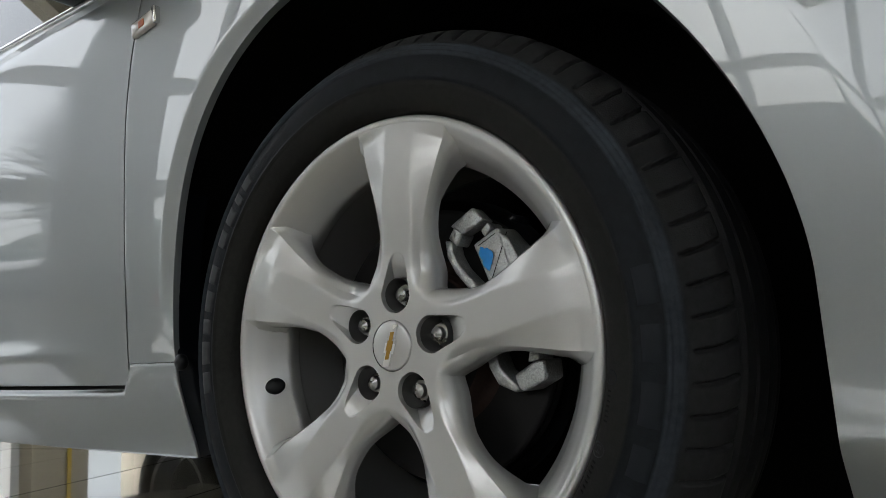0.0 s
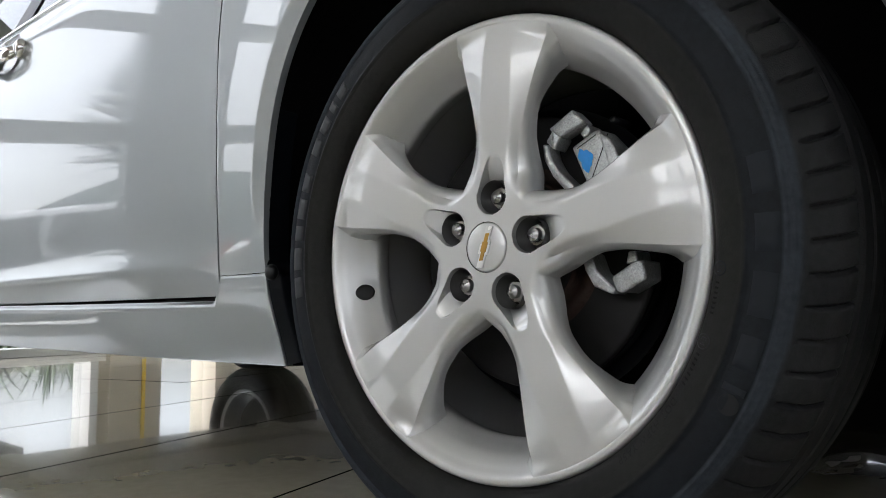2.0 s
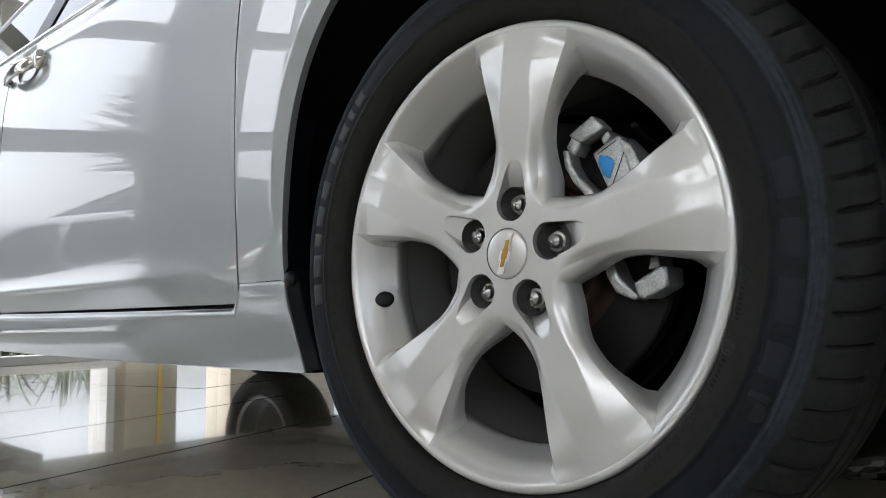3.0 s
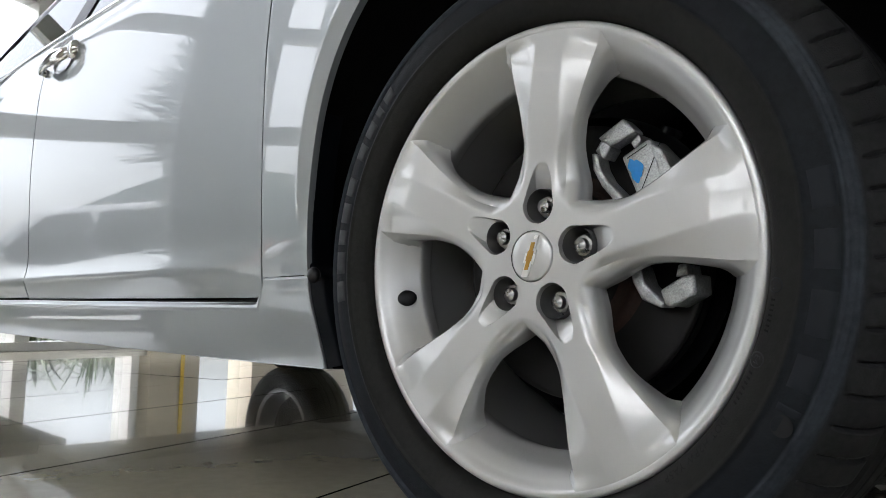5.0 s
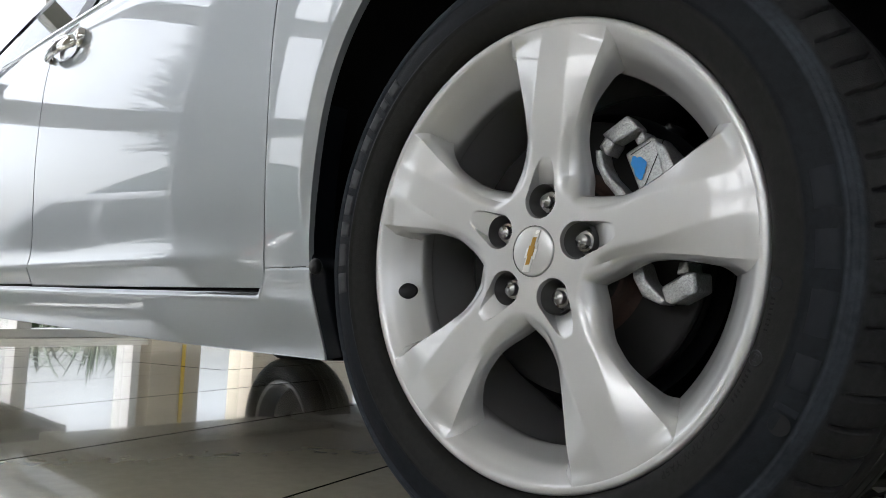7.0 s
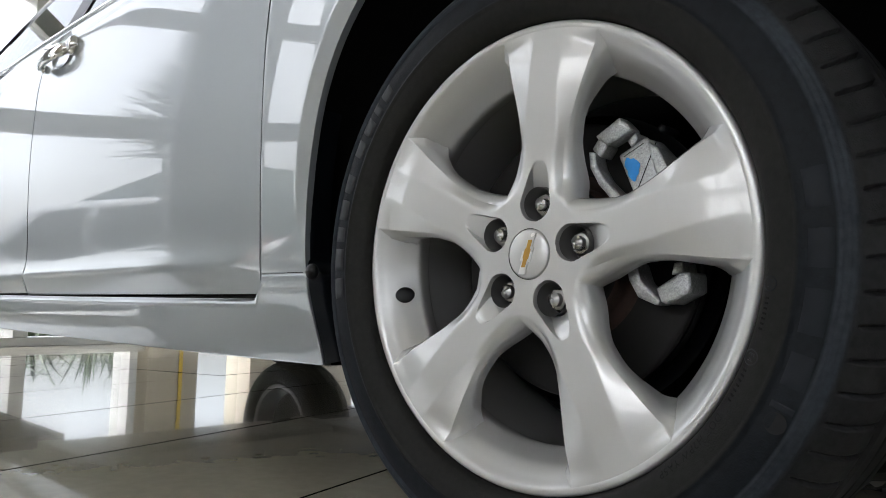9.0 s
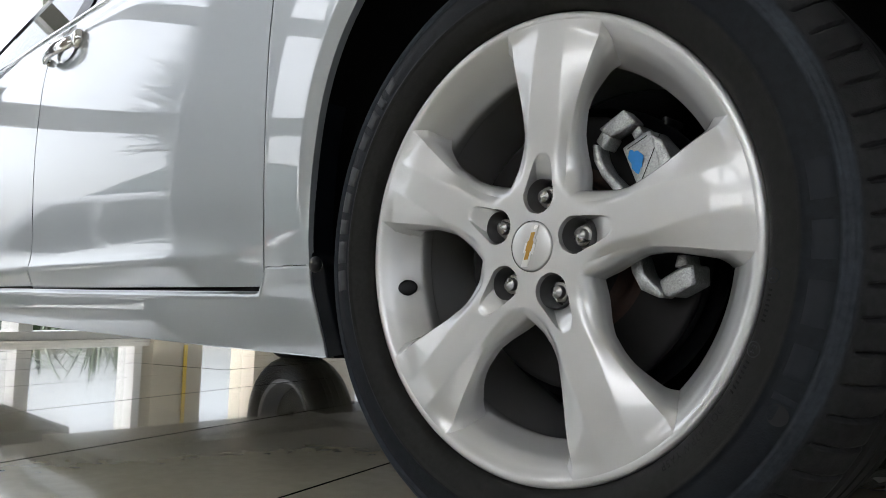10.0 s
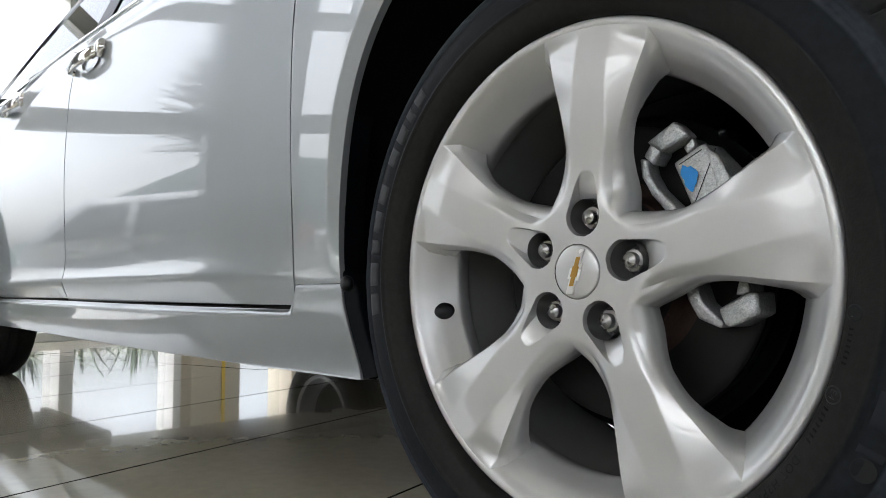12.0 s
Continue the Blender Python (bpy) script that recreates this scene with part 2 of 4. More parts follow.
def glazed_wall(name, fixed, along0, along1, axis, posts, rails, label, sill=0.058, head=3.45, solids=()):
    """A wall of full-height glazing: a low sill, a lintel, posts, rails and panes; solids are stretches of plain wall,
    some only added to block light.
    """
    t0, t1 = fixed - 0.09, fixed + 0.09
    def bx(a0, a1, z0, z1, d0=t0, d1=t1, bevel=0.004):
        return box(d0, d1, a0, a1, z0, z1, bevel) if axis == "u" else box(a0, a1, d0, d1, z0, z1, bevel)
    lintel = part(name, bx(along0, along1, head, ROOF, t0 - 0.02, t1 + 0.02), WALL, smooth=False)
    lintel.matrix_world = ROOM
    structure(lintel, label, "wall")
    part("sill", bx(along0, along1, 0.0, sill, t0 - 0.01, t1 + 0.01), FRAME, lintel, "pale metal bottom rail", smooth=False)
    for a, w in posts:
        part("post", bx(a - w / 2, a + w / 2, sill, head), FRAME, lintel, smooth=False)
    for z, h in rails:
        part("rail", bx(along0, along1, z - h / 2, z + h / 2, t0 + 0.03, t1 - 0.03), FRAME, lintel, smooth=False)
    for a0, a1 in solids:
        part("pier", bx(a0, a1, 0.0, head, t0 - 0.05, t1 + 0.05), WALL, lintel, "beige painted pier", smooth=False)
    edges = sorted([along0] + [a for a, w in posts] + [along1])
    for a0, a1 in zip(edges, edges[1:]):
        pane = part("pane", bx(a0 + 0.012, a1 - 0.012, sill, head, fixed - 0.004, fixed + 0.004, 0), PANE, lintel, smooth=False)
        pane.visible_shadow = False
    return lintel


# The solids at 4.40 and V0 are added to block bright glazing.
glazed_wall("wall_rear", U0, V0, V1, "u", [(-3.6, 0.07), (-2.3, 0.07), (-1.25, 0.05), (2.30, 0.10), (3.19, 0.07), (4.53, 0.06), (5.8, 0.07)], [(1.42, 0.15), (2.36, 0.13)], "glazed showroom wall with beige piers and pale frames", solids=[(3.28, 3.78), (4.40, 6.0), (V0, -2.05)])
# Low heads and the plain end stretch are added to cut light from here.
glazed_wall("wall_side", V0, U0, U1, "v", [(-3.0, 0.07), (-1.6, 0.07), (-0.2, 0.07), (1.2, 0.07), (2.6, 0.07), (4.0, 0.07), (5.2, 0.07)], [(1.42, 0.10)], "glazed showroom front with pale metal frames", head=2.45)
glazed_wall("wall_front", U1, V0, V1, "u", [(-3.4, 0.07), (-2.0, 0.07), (-0.6, 0.07), (0.8, 0.07), (2.2, 0.07)], [(1.42, 0.10), (2.36, 0.10)], "glazed end wall with a beige stretch added to cut light", solids=[(0.85, V1)], head=2.45)
glazed_wall("wall_far", V1, U0, U1, "v", [(-3.2, 0.07), (-2.0, 0.07), (-0.8, 0.07), (0.4, 0.07)], [(2.36, 0.10)], "glazed far wall with a plain beige stretch", solids=[(1.6, U1)])
# Unseen low walls, added to cut the windows' light and darken reflections.
light_baffle = room_box("light_baffle", U0 + 0.1, U1 - 0.1, V0 + 0.1, V0 + 0.22, 0, 1.05, WALL)
front_light_baffle = room_box("light_baffle", U1 - 0.22, U1 - 0.1, V0 + 0.23, 3.0, 0, 1.05, WALL)
structure(front_light_baffle, "low beige baffle added to cut light from the end windows", "wall")
structure(light_baffle, "low beige baffle added to cut light from the front windows", "wall")
# Added stand-in block for a dark upright figure mirrored in the door.
column = room_box("column", U0 + 0.10, U0 + 0.42, -0.82, -0.24, 0, ROOF, COLUMN, 0.015)
structure(column, "grey stand-in block for a dark figure mirrored in the door", "column")

# ---- outside ----
planter = room_box("planter_wall", -6.35, -6.15, 0.6, 5.2, -0.22, 0.24, PLANTER, 0.01)
structure(planter, "low grey-green planter wall outside the glazing", "wall")
ground_bm = bmesh.new()
bmesh.ops.create_grid(ground_bm, x_segments=8, y_segments=8, size=2500)
ground = part("ground", ground_bm, CONCRETE, smooth=False)
ground.location.z = -0.22
structure(ground, "pale concrete forecourt reaching the distance", "ground")


def hill(name, heading, dist, length, height, seed, low=0.22, steep=5.6):
    def f(u, v):
        s = (u - 0.5) * length
        h = height * (low + (1 - low) * math.exp(-((s / length * steep) ** 2))) * (1 + 0.25 * noise.noise((u * 5, seed, 0)) + 0.05 * noise.noise((u * 40, seed, 3)))
        return (dist + v * height * 1.6, s, -0.5 + h * math.sin(min(1.0, v * 1.3) * math.pi / 2))
    ob = part(name, grid(f, 90, 14), HILL)
    ob.matrix_world = Matrix.Rotation(heading, 4, "Z")
    return structure(ob, "low wooded hill in the distance", "hill")


hill("backdrop_hill", radians(209), 260, 520, 49, 1.0, 0.08, 5.9)
hill("backdrop_hill", radians(262), 300, 600, 36, 4.0)
hill("backdrop_hill", radians(330), 320, 600, 30, 7.0)

# ---- the car ----
HUB = 0.325
BASE = 2.82
PHASE = radians(82.4)
car = new("car")
tagged(car, "silver saloon car with alloy wheels parked on showroom tiles", "car")


def side_y(x, z):
    """How far the flank stands from the wheel's face, at a length and a height."""
    y = 0.020 + 0.14 * (z - 0.60) ** 2
    d = z - 0.912
    y += 0.23 * (d + math.sqrt(d * d + 0.0001)) - 0.0003
    kick = sm(-0.44, -0.95, x)
    d = max(0.0, 0.42 - max(z, 0.337))
    y -= kick * (0.75 * d ** 2 + 150 * d ** 4)
    y += kick * 0.28 * max(0.0, 0.337 - z)
    y += 0.030 * sm(0.238, 0.172, z)
    y += 0.16 * max(0.0, x - 0.02) ** 2 + 0.7 * max(0.0, x - 0.50) ** 2
    y += 0.012 * max(0.0, -x - 1.3) ** 2
    return y


ARCH = (0.0, 0.36)
FOOT = 0.186


def arch_edge(phi):
    """The wheel opening's edge: phi from the front foot (0) over the top to the rear foot (1)."""
    a = math.pi * phi
    c, s = math.cos(a), max(0.0, math.sin(a))
    n = lerp(1.73, 2.5, sm(0.25, 0.65, phi))
    return (ARCH[0] + (0.390 if c > 0 else 0.4215) * math.copysign(abs(c) ** (2 / n), c), ARCH[1] + 0.437 * s ** (2 / n))


def opening(k):
    """The whole edge with its straight feet: k from 0 to 1."""
    if k < 0.14:
        t = k / 0.14
        x, z = arch_edge(0)
        return (x + 0.002 * (1 - t), lerp(FOOT, z, t))
    if k > 0.82:
        t = (k - 0.82) / 0.18
        x, z = arch_edge(1)
        return (x + 0.008 * sm(0.02, 0.60, t) + 0.006 * t ** 4, lerp(z, FOOT, t))
    return arch_edge((k - 0.14) / 0.68)


SEAM = 0.3185
TOP = 0.950


def belt_z(x):
    """The belt line under the side windows, rising to the rear."""
    return 0.952 + 0.060 * max(0.0, -0.70 - x)


NOSE = 0.86


def door_line(z):
    return -0.537 + 0.50 * max(0, z - 0.66) ** 2


SEAM_K = 0.82 + 0.18 * (ARCH[1] - SEAM) / (ARCH[1] - FOOT)


def fender_outer(k):
    """The wing's outer edge, met by the rays from the opening's edge; k up to the seam above the sill."""
    stops = [(0.0, (NOSE, FOOT + 0.01)), (0.16, (NOSE, 0.42)), (0.30, (NOSE, 0.86)), (0.35, (NOSE - 0.08, TOP)), (0.68, (door_line(TOP), TOP)), (SEAM_K, (door_line(SEAM), SEAM))]
    for (k0, p0), (k1, p1) in zip(stops, stops[1:]):
        if k <= k1 + 1e-9:
            t = (k - k0) / (k1 - k0)
            x, z = lerp(p0[0], p1[0], t), lerp(p0[1], p1[1], t)
            return (door_line(z), z) if k0 >= 0.68 else (x, z)
    return stops[-1][1]


def flare(d, rear=1.0, z=1.0):
    """How far the band round the opening stands back (minus) at a distance from its edge; narrower behind the wheel, gone at its foot."""
    t = min(1.0, d / lerp(0.070, 0.038, rear))
    return -lerp(0.011, 0.0060 * sm(0.30, 0.52, z), rear) * lerp((1 - t) ** 1.1, 1 - sm(0.0, 1.0, t), 0.6 * rear)


def build_fender():
    def f(u, v):
        k = u * SEAM_K
        ex, ez = opening(k)
        ox, oz = fender_outer(k)
        rear = sm(0.35, 0.60, k)
        ye = side_y(ex, ez) - flare(0, rear, ez)
        if v < 0.14:
            t = v / 0.14
            a = t * math.pi / 2
            inw = 0.004 * (1 - math.sin(a))
            return (ex - math.copysign(inw * 0.4, ex), ye + 0.004 * (1 - math.sin(a)) + 0.006 * max(0.0, 1 - t * 1.6), ez - (inw * 0.4 if ez > ARCH[1] else 0))
        t = ((v - 0.14) / 0.86) ** 1.6
        x, z = lerp(ex, ox, t), lerp(ez, oz, t)
        dd = math.hypot(x - ex, z - ez)
        y = side_y(x, z) - flare(dd, rear, ez)
        e = sm(0.99, 1.0, v)
        if k > 0.66:
            y += 0.0025 * e * e
        return (x, y, z)
    return part("front_wing", grid(f, 150, 100), PAINT, car, "silver painted front wing")


def sheet(name, x0, x1, z0, z1, nx, nz, label, parent=None, x0f=None, x1f=None, z0f=None, z1f=None, depth=0.005, material=None, yoff=0.0, corner=0.0):
    """A painted flank panel with turned-in edges; corner rounds its lower front corner."""
    eu, ev = 2 / nx, 2 / nz
    def crisp(s, n):
        d = 1 / (n - 4)
        return s * 0.12 if s < d - 1e-9 else 1 - (1 - s) * 0.12 if s > 1 - d + 1e-9 else lerp(0.12 * d, 1 - 0.12 * d, (s - d) / (1 - 2 * d))
    def f(u, v):
        uu = crisp(min(1.0, max(0.0, (u - eu) / (1 - 2 * eu))), nx)
        vv = crisp(min(1.0, max(0.0, (v - ev) / (1 - 2 * ev))), nz)
        z = lerp(z0, z1, vv)
        a = x0f(z) if x0f else x0
        b = x1f(z) if x1f else x1
        if corner and z - z0 < corner:
            b -= corner - math.sqrt(max(0.0, corner ** 2 - (corner - (z - z0)) ** 2))
        x = lerp(a, b, uu)
        if z0f:
            z = lerp(z0f(x), z1f(x), vv)
        e = max(sm(eu, 0.0, u), sm(1 - eu, 1.0, u), sm(ev, 0.0, v), sm(1 - ev, 1.0, v))
        if u < eu or u > 1 - eu:
            x += 0.0050 * e * (1 if u < 0.5 else -1)
        if v < ev or v > 1 - ev:
            z += 0.002 * e * (1 if v < 0.5 else -1)
        return (x, side_y(x, z) + yoff + depth * (1 - math.sqrt(max(0.0, 1 - e * e))), z)
    return part(name, grid(f, nx, nz), material or PAINT, parent or car, label)


build_fender()


def rear_gap(z):
    return -1.632 - 0.012 * sm(0.40, 0.62, z) + 0.030 * sm(0.76, 0.90, z)


front_door = sheet("front_door", None, None, 0.287, TOP, 90, 80, "silver painted front door", x0f=lambda z: rear_gap(z) + 0.002, x1f=lambda z: door_line(z) - 0.0006, z0f=lambda x: 0.287, z1f=belt_z, corner=0.016)
rear_door = sheet("rear_door", -2.44, None, 0.292, TOP, 50, 60, "silver painted rear door", x1f=lambda z: rear_gap(z) - 0.002, z0f=lambda x: 0.292, z1f=belt_z)


def sill_top(x):
    return 0.2805 + 0.008 * sm(-0.6, -2.2, x) + (SEAM - 0.001 - 0.2805) * sm(-0.552, -0.532, x)


def sill_tilt(x, z):
    """The sill's end before the wheel leans in towards its foot."""
    return 0.06 * max(0.0, SEAM - z) * sm(-1.05, -0.55, x)


def foot_y(x, z):
    """How far the edge of the opening stands back, also along the sill's end."""
    return lerp(side_y(x, 0.337) + 0.001 + 0.021 * sm(0.300, 0.175, z) + sill_tilt(x, z), side_y(x, z), sm(SEAM - 0.002, SEAM + 0.002, z) if x < 0 else 1.0)


def sill_tuck(z):
    """The sill along the doors: a nearly upright upper half, then a tuck towards the foot."""
    d = 0.285 - z
    return 0.012 * d + 0.40 * max(0.0, d) ** 2 + 3.6 * max(0.0, d - 0.038) ** 2


def build_sill():
    """The sill under the doors, one piece up to the wheel opening, tucked in below."""
    x0 = -2.45
    def f(u, v):
        w = 1 - (1 - u) ** 1.7
        z_end = lerp(FOOT, SEAM - 0.001, max(0.0, (v - 0.2) / 0.8))
        kk = 0.82 + 0.18 * max(0.0, min(1.0, (ARCH[1] - z_end) / (ARCH[1] - FOOT)))
        x1 = opening(kk)[0]
        x = lerp(x0, x1, min(1.0, w / 0.985))
        zt = sill_top(x)
        zb = FOOT + 0.004 * sm(-0.5, -1.2, x) + 0.010 * sm(-1.0, -2.3, x)
        if v < 0.2:
            t = 1 - v / 0.2
            z, y = zb - 0.002 * math.sin(t * math.pi), side_y(x, 0.337) + 0.022 + 0.09 * t ** 1.5
        else:
            t = (v - 0.2) / 0.8
            z = lerp(zb, zt, t)
            y = side_y(x, 0.337) + 0.001 + lerp(0.021 * sm(0.300, 0.175, z), sill_tuck(z), sm(-0.50, -0.95, x)) + sill_tilt(x, z)
        y -= 0.0022 * sm(-0.50, -0.60, x) * math.exp(-((z - zt + 0.010) / 0.0032) ** 2) if v > 0.2 else 0
        top = sm(0.92, 1.0, v)
        y += 0.009 * top ** 2 if x < -0.56 else 0.0016 * sm(0.975, 1.0, v) ** 2
        if w > 0.985:
            y += 0.004 * (w - 0.985) / 0.015
        return (x, y, z)
    part("sill_panel", grid(f, 110, 100), PAINT, car, "silver painted sill below the doors")


build_sill()

# joints behind the panels


def gap_seal(line, z0, z1):
    """A shallow painted channel behind the gap between two panels."""
    def f(u, v):
        z = lerp(z0, z1, v)
        x = line(z) + lerp(-0.007, 0.006, u)
        return (x, side_y(x, z) + 0.0017 + 0.006 * abs(2 * u - 1) ** 4, z)
    part("gap_channel", grid(f, 6, 60), PAINT, car)


gap_seal(door_line, 0.295, 0.94)
gap_seal(rear_gap, 0.295, 0.98)
part("panel_joint", box(-2.44, -0.50, 0.038, 0.052, 0.302, 0.93), PAINT, car, smooth=False)
part("sill_joint", box(-2.45, -0.545, 0.046, 0.060, 0.272, 0.31), GAP, car, smooth=False)
def belly_z(x):
    return 0.205 + 0.060 * sm(-2.1, -2.7, x) + 0.20 * sm(-2.6, -3.6, x)


belly = grid(lambda u, v: (lerp(-3.60, -0.47, u), lerp(0.10, 1.68, v) if -2.25 < lerp(-3.60, -0.47, u) else lerp(0.34, 1.44, v), belly_z(lerp(-3.60, -0.47, u))), 60, 40)
part("underbody", belly, PAN, car, "dusty grey underbody")
tray = grid(lambda u, v: (lerp(-0.72, 0.85, u), lerp(0.42, 1.36, v) if u > 0.16 else lerp(0.12, 1.66, v), 0.185 + 0.01 * math.sin(v * 30)), 24, 30)
part("engine_tray", tray, TRIM, car, "black engine tray")
for x_ in (-0.95, -1.45, -1.95):
    part("cross_member", box(x_ - 0.05, x_ + 0.05, 0.16, 1.62, 0.186, 0.206, 0.008), PAN, car)
for y_ in (0.30, 1.28):
    part("floor_rail", box(-2.2, -0.60, y_ - 0.035, y_ + 0.035, 0.178, 0.2065, 0.010), PAN, car)


def build_liner():
    """The black liner of the wheel opening."""
    bm = bmesh.new()
    def f(u, v):
        ex, ez = opening(u)
        k = 1.006 + 0.03 * min(1.0, v * 6)
        y = lerp(foot_y(ex, ez) + 0.0155, 0.46, v)
        return (ex * k, y, ARCH[1] + (ez - ARCH[1]) * k)
    grid(f, 80, 12, bm=bm)
    # Back panel, added this low to block the bright floor behind the wheel.
    box(-0.46, 0.46, 0.42, 0.46, 0.112, 0.86, bm=bm)
    part("wheel_arch_liner", bm, LINER, car, "matt black wheel arch liner")


build_liner()


def build_arch_trim():
    """The glossy dark strip along the rear foot of the opening, with its clip."""
    def f(u, v):
        k = lerp(0.74, 1.0, u)
        ex, ez = opening(k)
        wide = 0.002 + 0.024 * sm(0.40, 0.50, u)
        away = math.hypot(ex - ARCH[0], max(0.0, ez - ARCH[1])) or 1.0
        x = ex - (0.0003 + wide * v) * (ex - ARCH[0]) / away
        ez -= (0.0003 + wide * v) * max(0.0, ez - ARCH[1]) / away
        y = foot_y(ex, ez) - flare(0, 1.0, ez) + 0.0035 + 0.009 * v + (0.03 * ((v - 0.85) / 0.15) if v > 0.85 else 0)
        return (x, y, ez + 0.006 * v * sm(0.26, 0.19, ez))
    trim = part("arch_trim", grid(f, 160, 14), STRIP, car, "glossy black strip inside the wheel opening")
    bm = bmesh.new()
    bmesh.ops.create_uvsphere(bm, u_segments=24, v_segments=12, radius=0.0115)
    bm.transform(pose(-0.395, 0.024, 0.3175) @ Matrix.Diagonal((1, 0.7, 1, 1)))
    part("clip", bm, TRIM, trim, "round black plastic clip")


build_arch_trim()


def build_handle(x, z=0.866):
    """A chrome pull handle: a bowed strap between two feet over a painted cup, with a lock cap behind."""
    y0 = side_y(x, z)
    def strap(u, v):
        bow = math.sin(lerp(0.10, 1.0, u) * math.pi) ** 0.55
        a = v * 2 * math.pi
        thick, tall = 0.0085 + 0.002 * bow, (0.013 + 0.006 * bow) * (0.35 + 0.65 * min(1.0, 9 * min(u, 1 - u) + 0.2))
        return (x + lerp(-0.098, 0.092, u), y0 - 0.003 - 0.030 * bow + thick * math.cos(a), z - 0.006 + 0.010 * u + tall * math.sin(a))
    h = part("door_handle", grid(strap, 40, 24, close_v=True), CHROME, car, "chrome pull handle")
    part("handle_cup", grid(lambda u, v: (x + 0.012 + 0.062 * (1 - v) * math.cos(u * 2 * math.pi), y0 - 0.002 + 0.014 * (1 - (1 - v) ** 2) - 0.003 * (1 - v), z - 0.001 + 0.027 * (1 - v) * math.sin(u * 2 * math.pi)), 32, 8, close_u=True), PAINT, h, "painted hollow behind the handle")
    foot = bmesh.new()
    bmesh.ops.create_uvsphere(foot, u_segments=24, v_segments=14, radius=1)
    foot.transform(pose(x + 0.088, y0 - 0.004, z + 0.012) @ Matrix.Diagonal((0.026, 0.016, 0.024, 1)))
    part("handle_foot", foot, CHROME, h, "rounded chrome front foot")
    lock = bmesh.new()
    bmesh.ops.create_cone(lock, cap_ends=True, segments=20, radius1=0.011, radius2=0.009, depth=0.01)
    lock.transform(pose(x - 0.112, y0 - 0.004, z - 0.004, 90))
    part("lock_cap", lock, CHROME, h)


build_handle(-1.495, 0.880)
build_handle(-2.255, 0.905)


def build_glasshouse():
    """Belt moulding, windows, pillars, roof, bonnet, tail and the far flank."""
    def lean(x, z):
        return side_y(x, TOP) + 0.02 + 0.42 * (z - TOP) + 0.25 * max(0.0, z - 1.30) ** 1.5
    belt = grid(lambda u, v: (lerp(-2.72, -0.47, u), side_y(lerp(-2.72, -0.47, u), belt_z(lerp(-2.72, -0.47, u))) + 0.004 + 0.008 * math.cos(v * 2 * math.pi), belt_z(lerp(-2.72, -0.47, u)) + 0.006 + 0.007 * math.sin(v * 2 * math.pi)), 40, 12, close_v=True)
    part("belt_moulding", belt, CHROME, car, "bright belt moulding under the side windows")
    def roofline(x):
        return 1.43 - 0.11 * ((x + 1.55) / 0.8) ** 2 if x < -1.55 else 1.43 - 0.44 * max(0.0, (x + 1.45) / 0.95) ** 1.6
    for name, a, b in (("front_side_window", -1.60, -0.52), ("rear_side_window", -2.50, -1.70)):
        part(name, grid(lambda u, v: (lerp(a, b, u), lean(0, lerp(belt_z(lerp(a, b, u)), max(belt_z(lerp(a, b, u)) + 0.02, roofline(lerp(a, b, u)) - 0.05), v)), lerp(belt_z(lerp(a, b, u)), max(belt_z(lerp(a, b, u)) + 0.02, roofline(lerp(a, b, u)) - 0.05), v)), 24, 10), GLASS_DARK, car, "dark tinted side window")
    part("centre_pillar", grid(lambda u, v: (lerp(-1.71, -1.59, u), lean(0, lerp(TOP, 1.40, v)) - 0.004, lerp(TOP, 1.40, v)), 4, 10), TRIM, car)
    part("roof_rail", grid(lambda u, v: (lerp(-3.05, -0.45, u), lean(0, roofline(lerp(-3.05, -0.45, u)) - 0.045 + 0.05 * v) - 0.006 + 0.02 * v * v, max(TOP, roofline(lerp(-3.05, -0.45, u)) - 0.045 + 0.05 * v)), 50, 6), PAINT, car, "silver roof rail")
    part("roof", grid(lambda u, v: (lerp(-2.75, -0.95, u), lerp(0.30, 1.48, v), roofline(lerp(-2.75, -0.95, u)) + 0.035 * math.sin(v * math.pi)), 24, 14), PAINT, car)
    part("windscreen", grid(lambda u, v: (lerp(-0.97, -0.30, u) + 0.14 * math.sin(v * math.pi), lerp(0.30 - 0.18 * u, 1.48 + 0.18 * u, v), lerp(1.40, 0.99, u)), 10, 14), GLASS_DARK, car, "dark windscreen")
    part("bonnet", grid(lambda u, v: (lerp(-0.32, 0.86, u) + 0.12 * math.sin(v * math.pi), lerp(0.06 + 0.09 * u * u, 1.72 - 0.09 * u * u, v), lerp(0.995, 0.80, u ** 2) + 0.035 * math.sin(v * math.pi) - 0.045), 20, 18), PAINT, car, "silver bonnet")
    part("front_bumper", grid(lambda u, v: (0.86 + 0.17 * math.sin(u * math.pi) ** 0.7 - 0.03 * v, lerp(0.24, 1.54, u), lerp(0.19, 0.80, v)), 24, 12), PAINT, car, "silver front bumper")
    part("boot", grid(lambda u, v: (lerp(-3.62, -2.9, u), lerp(0.14, 1.64, v), lerp(1.02, 1.08, u) + 0.02 * math.sin(v * math.pi)), 10, 12), PAINT, car)
    part("rear_window", grid(lambda u, v: (lerp(-3.1, -2.7, u), lerp(0.26, 1.52, v), lerp(1.07, 1.32, u)), 8, 12), GLASS_DARK, car)
    part("rear_bumper", grid(lambda u, v: (-3.60 - 0.12 * math.sin(u * math.pi) ** 0.6, lerp(0.12, 1.66, u), lerp(0.46, 1.02, v)), 20, 10), PAINT, car)
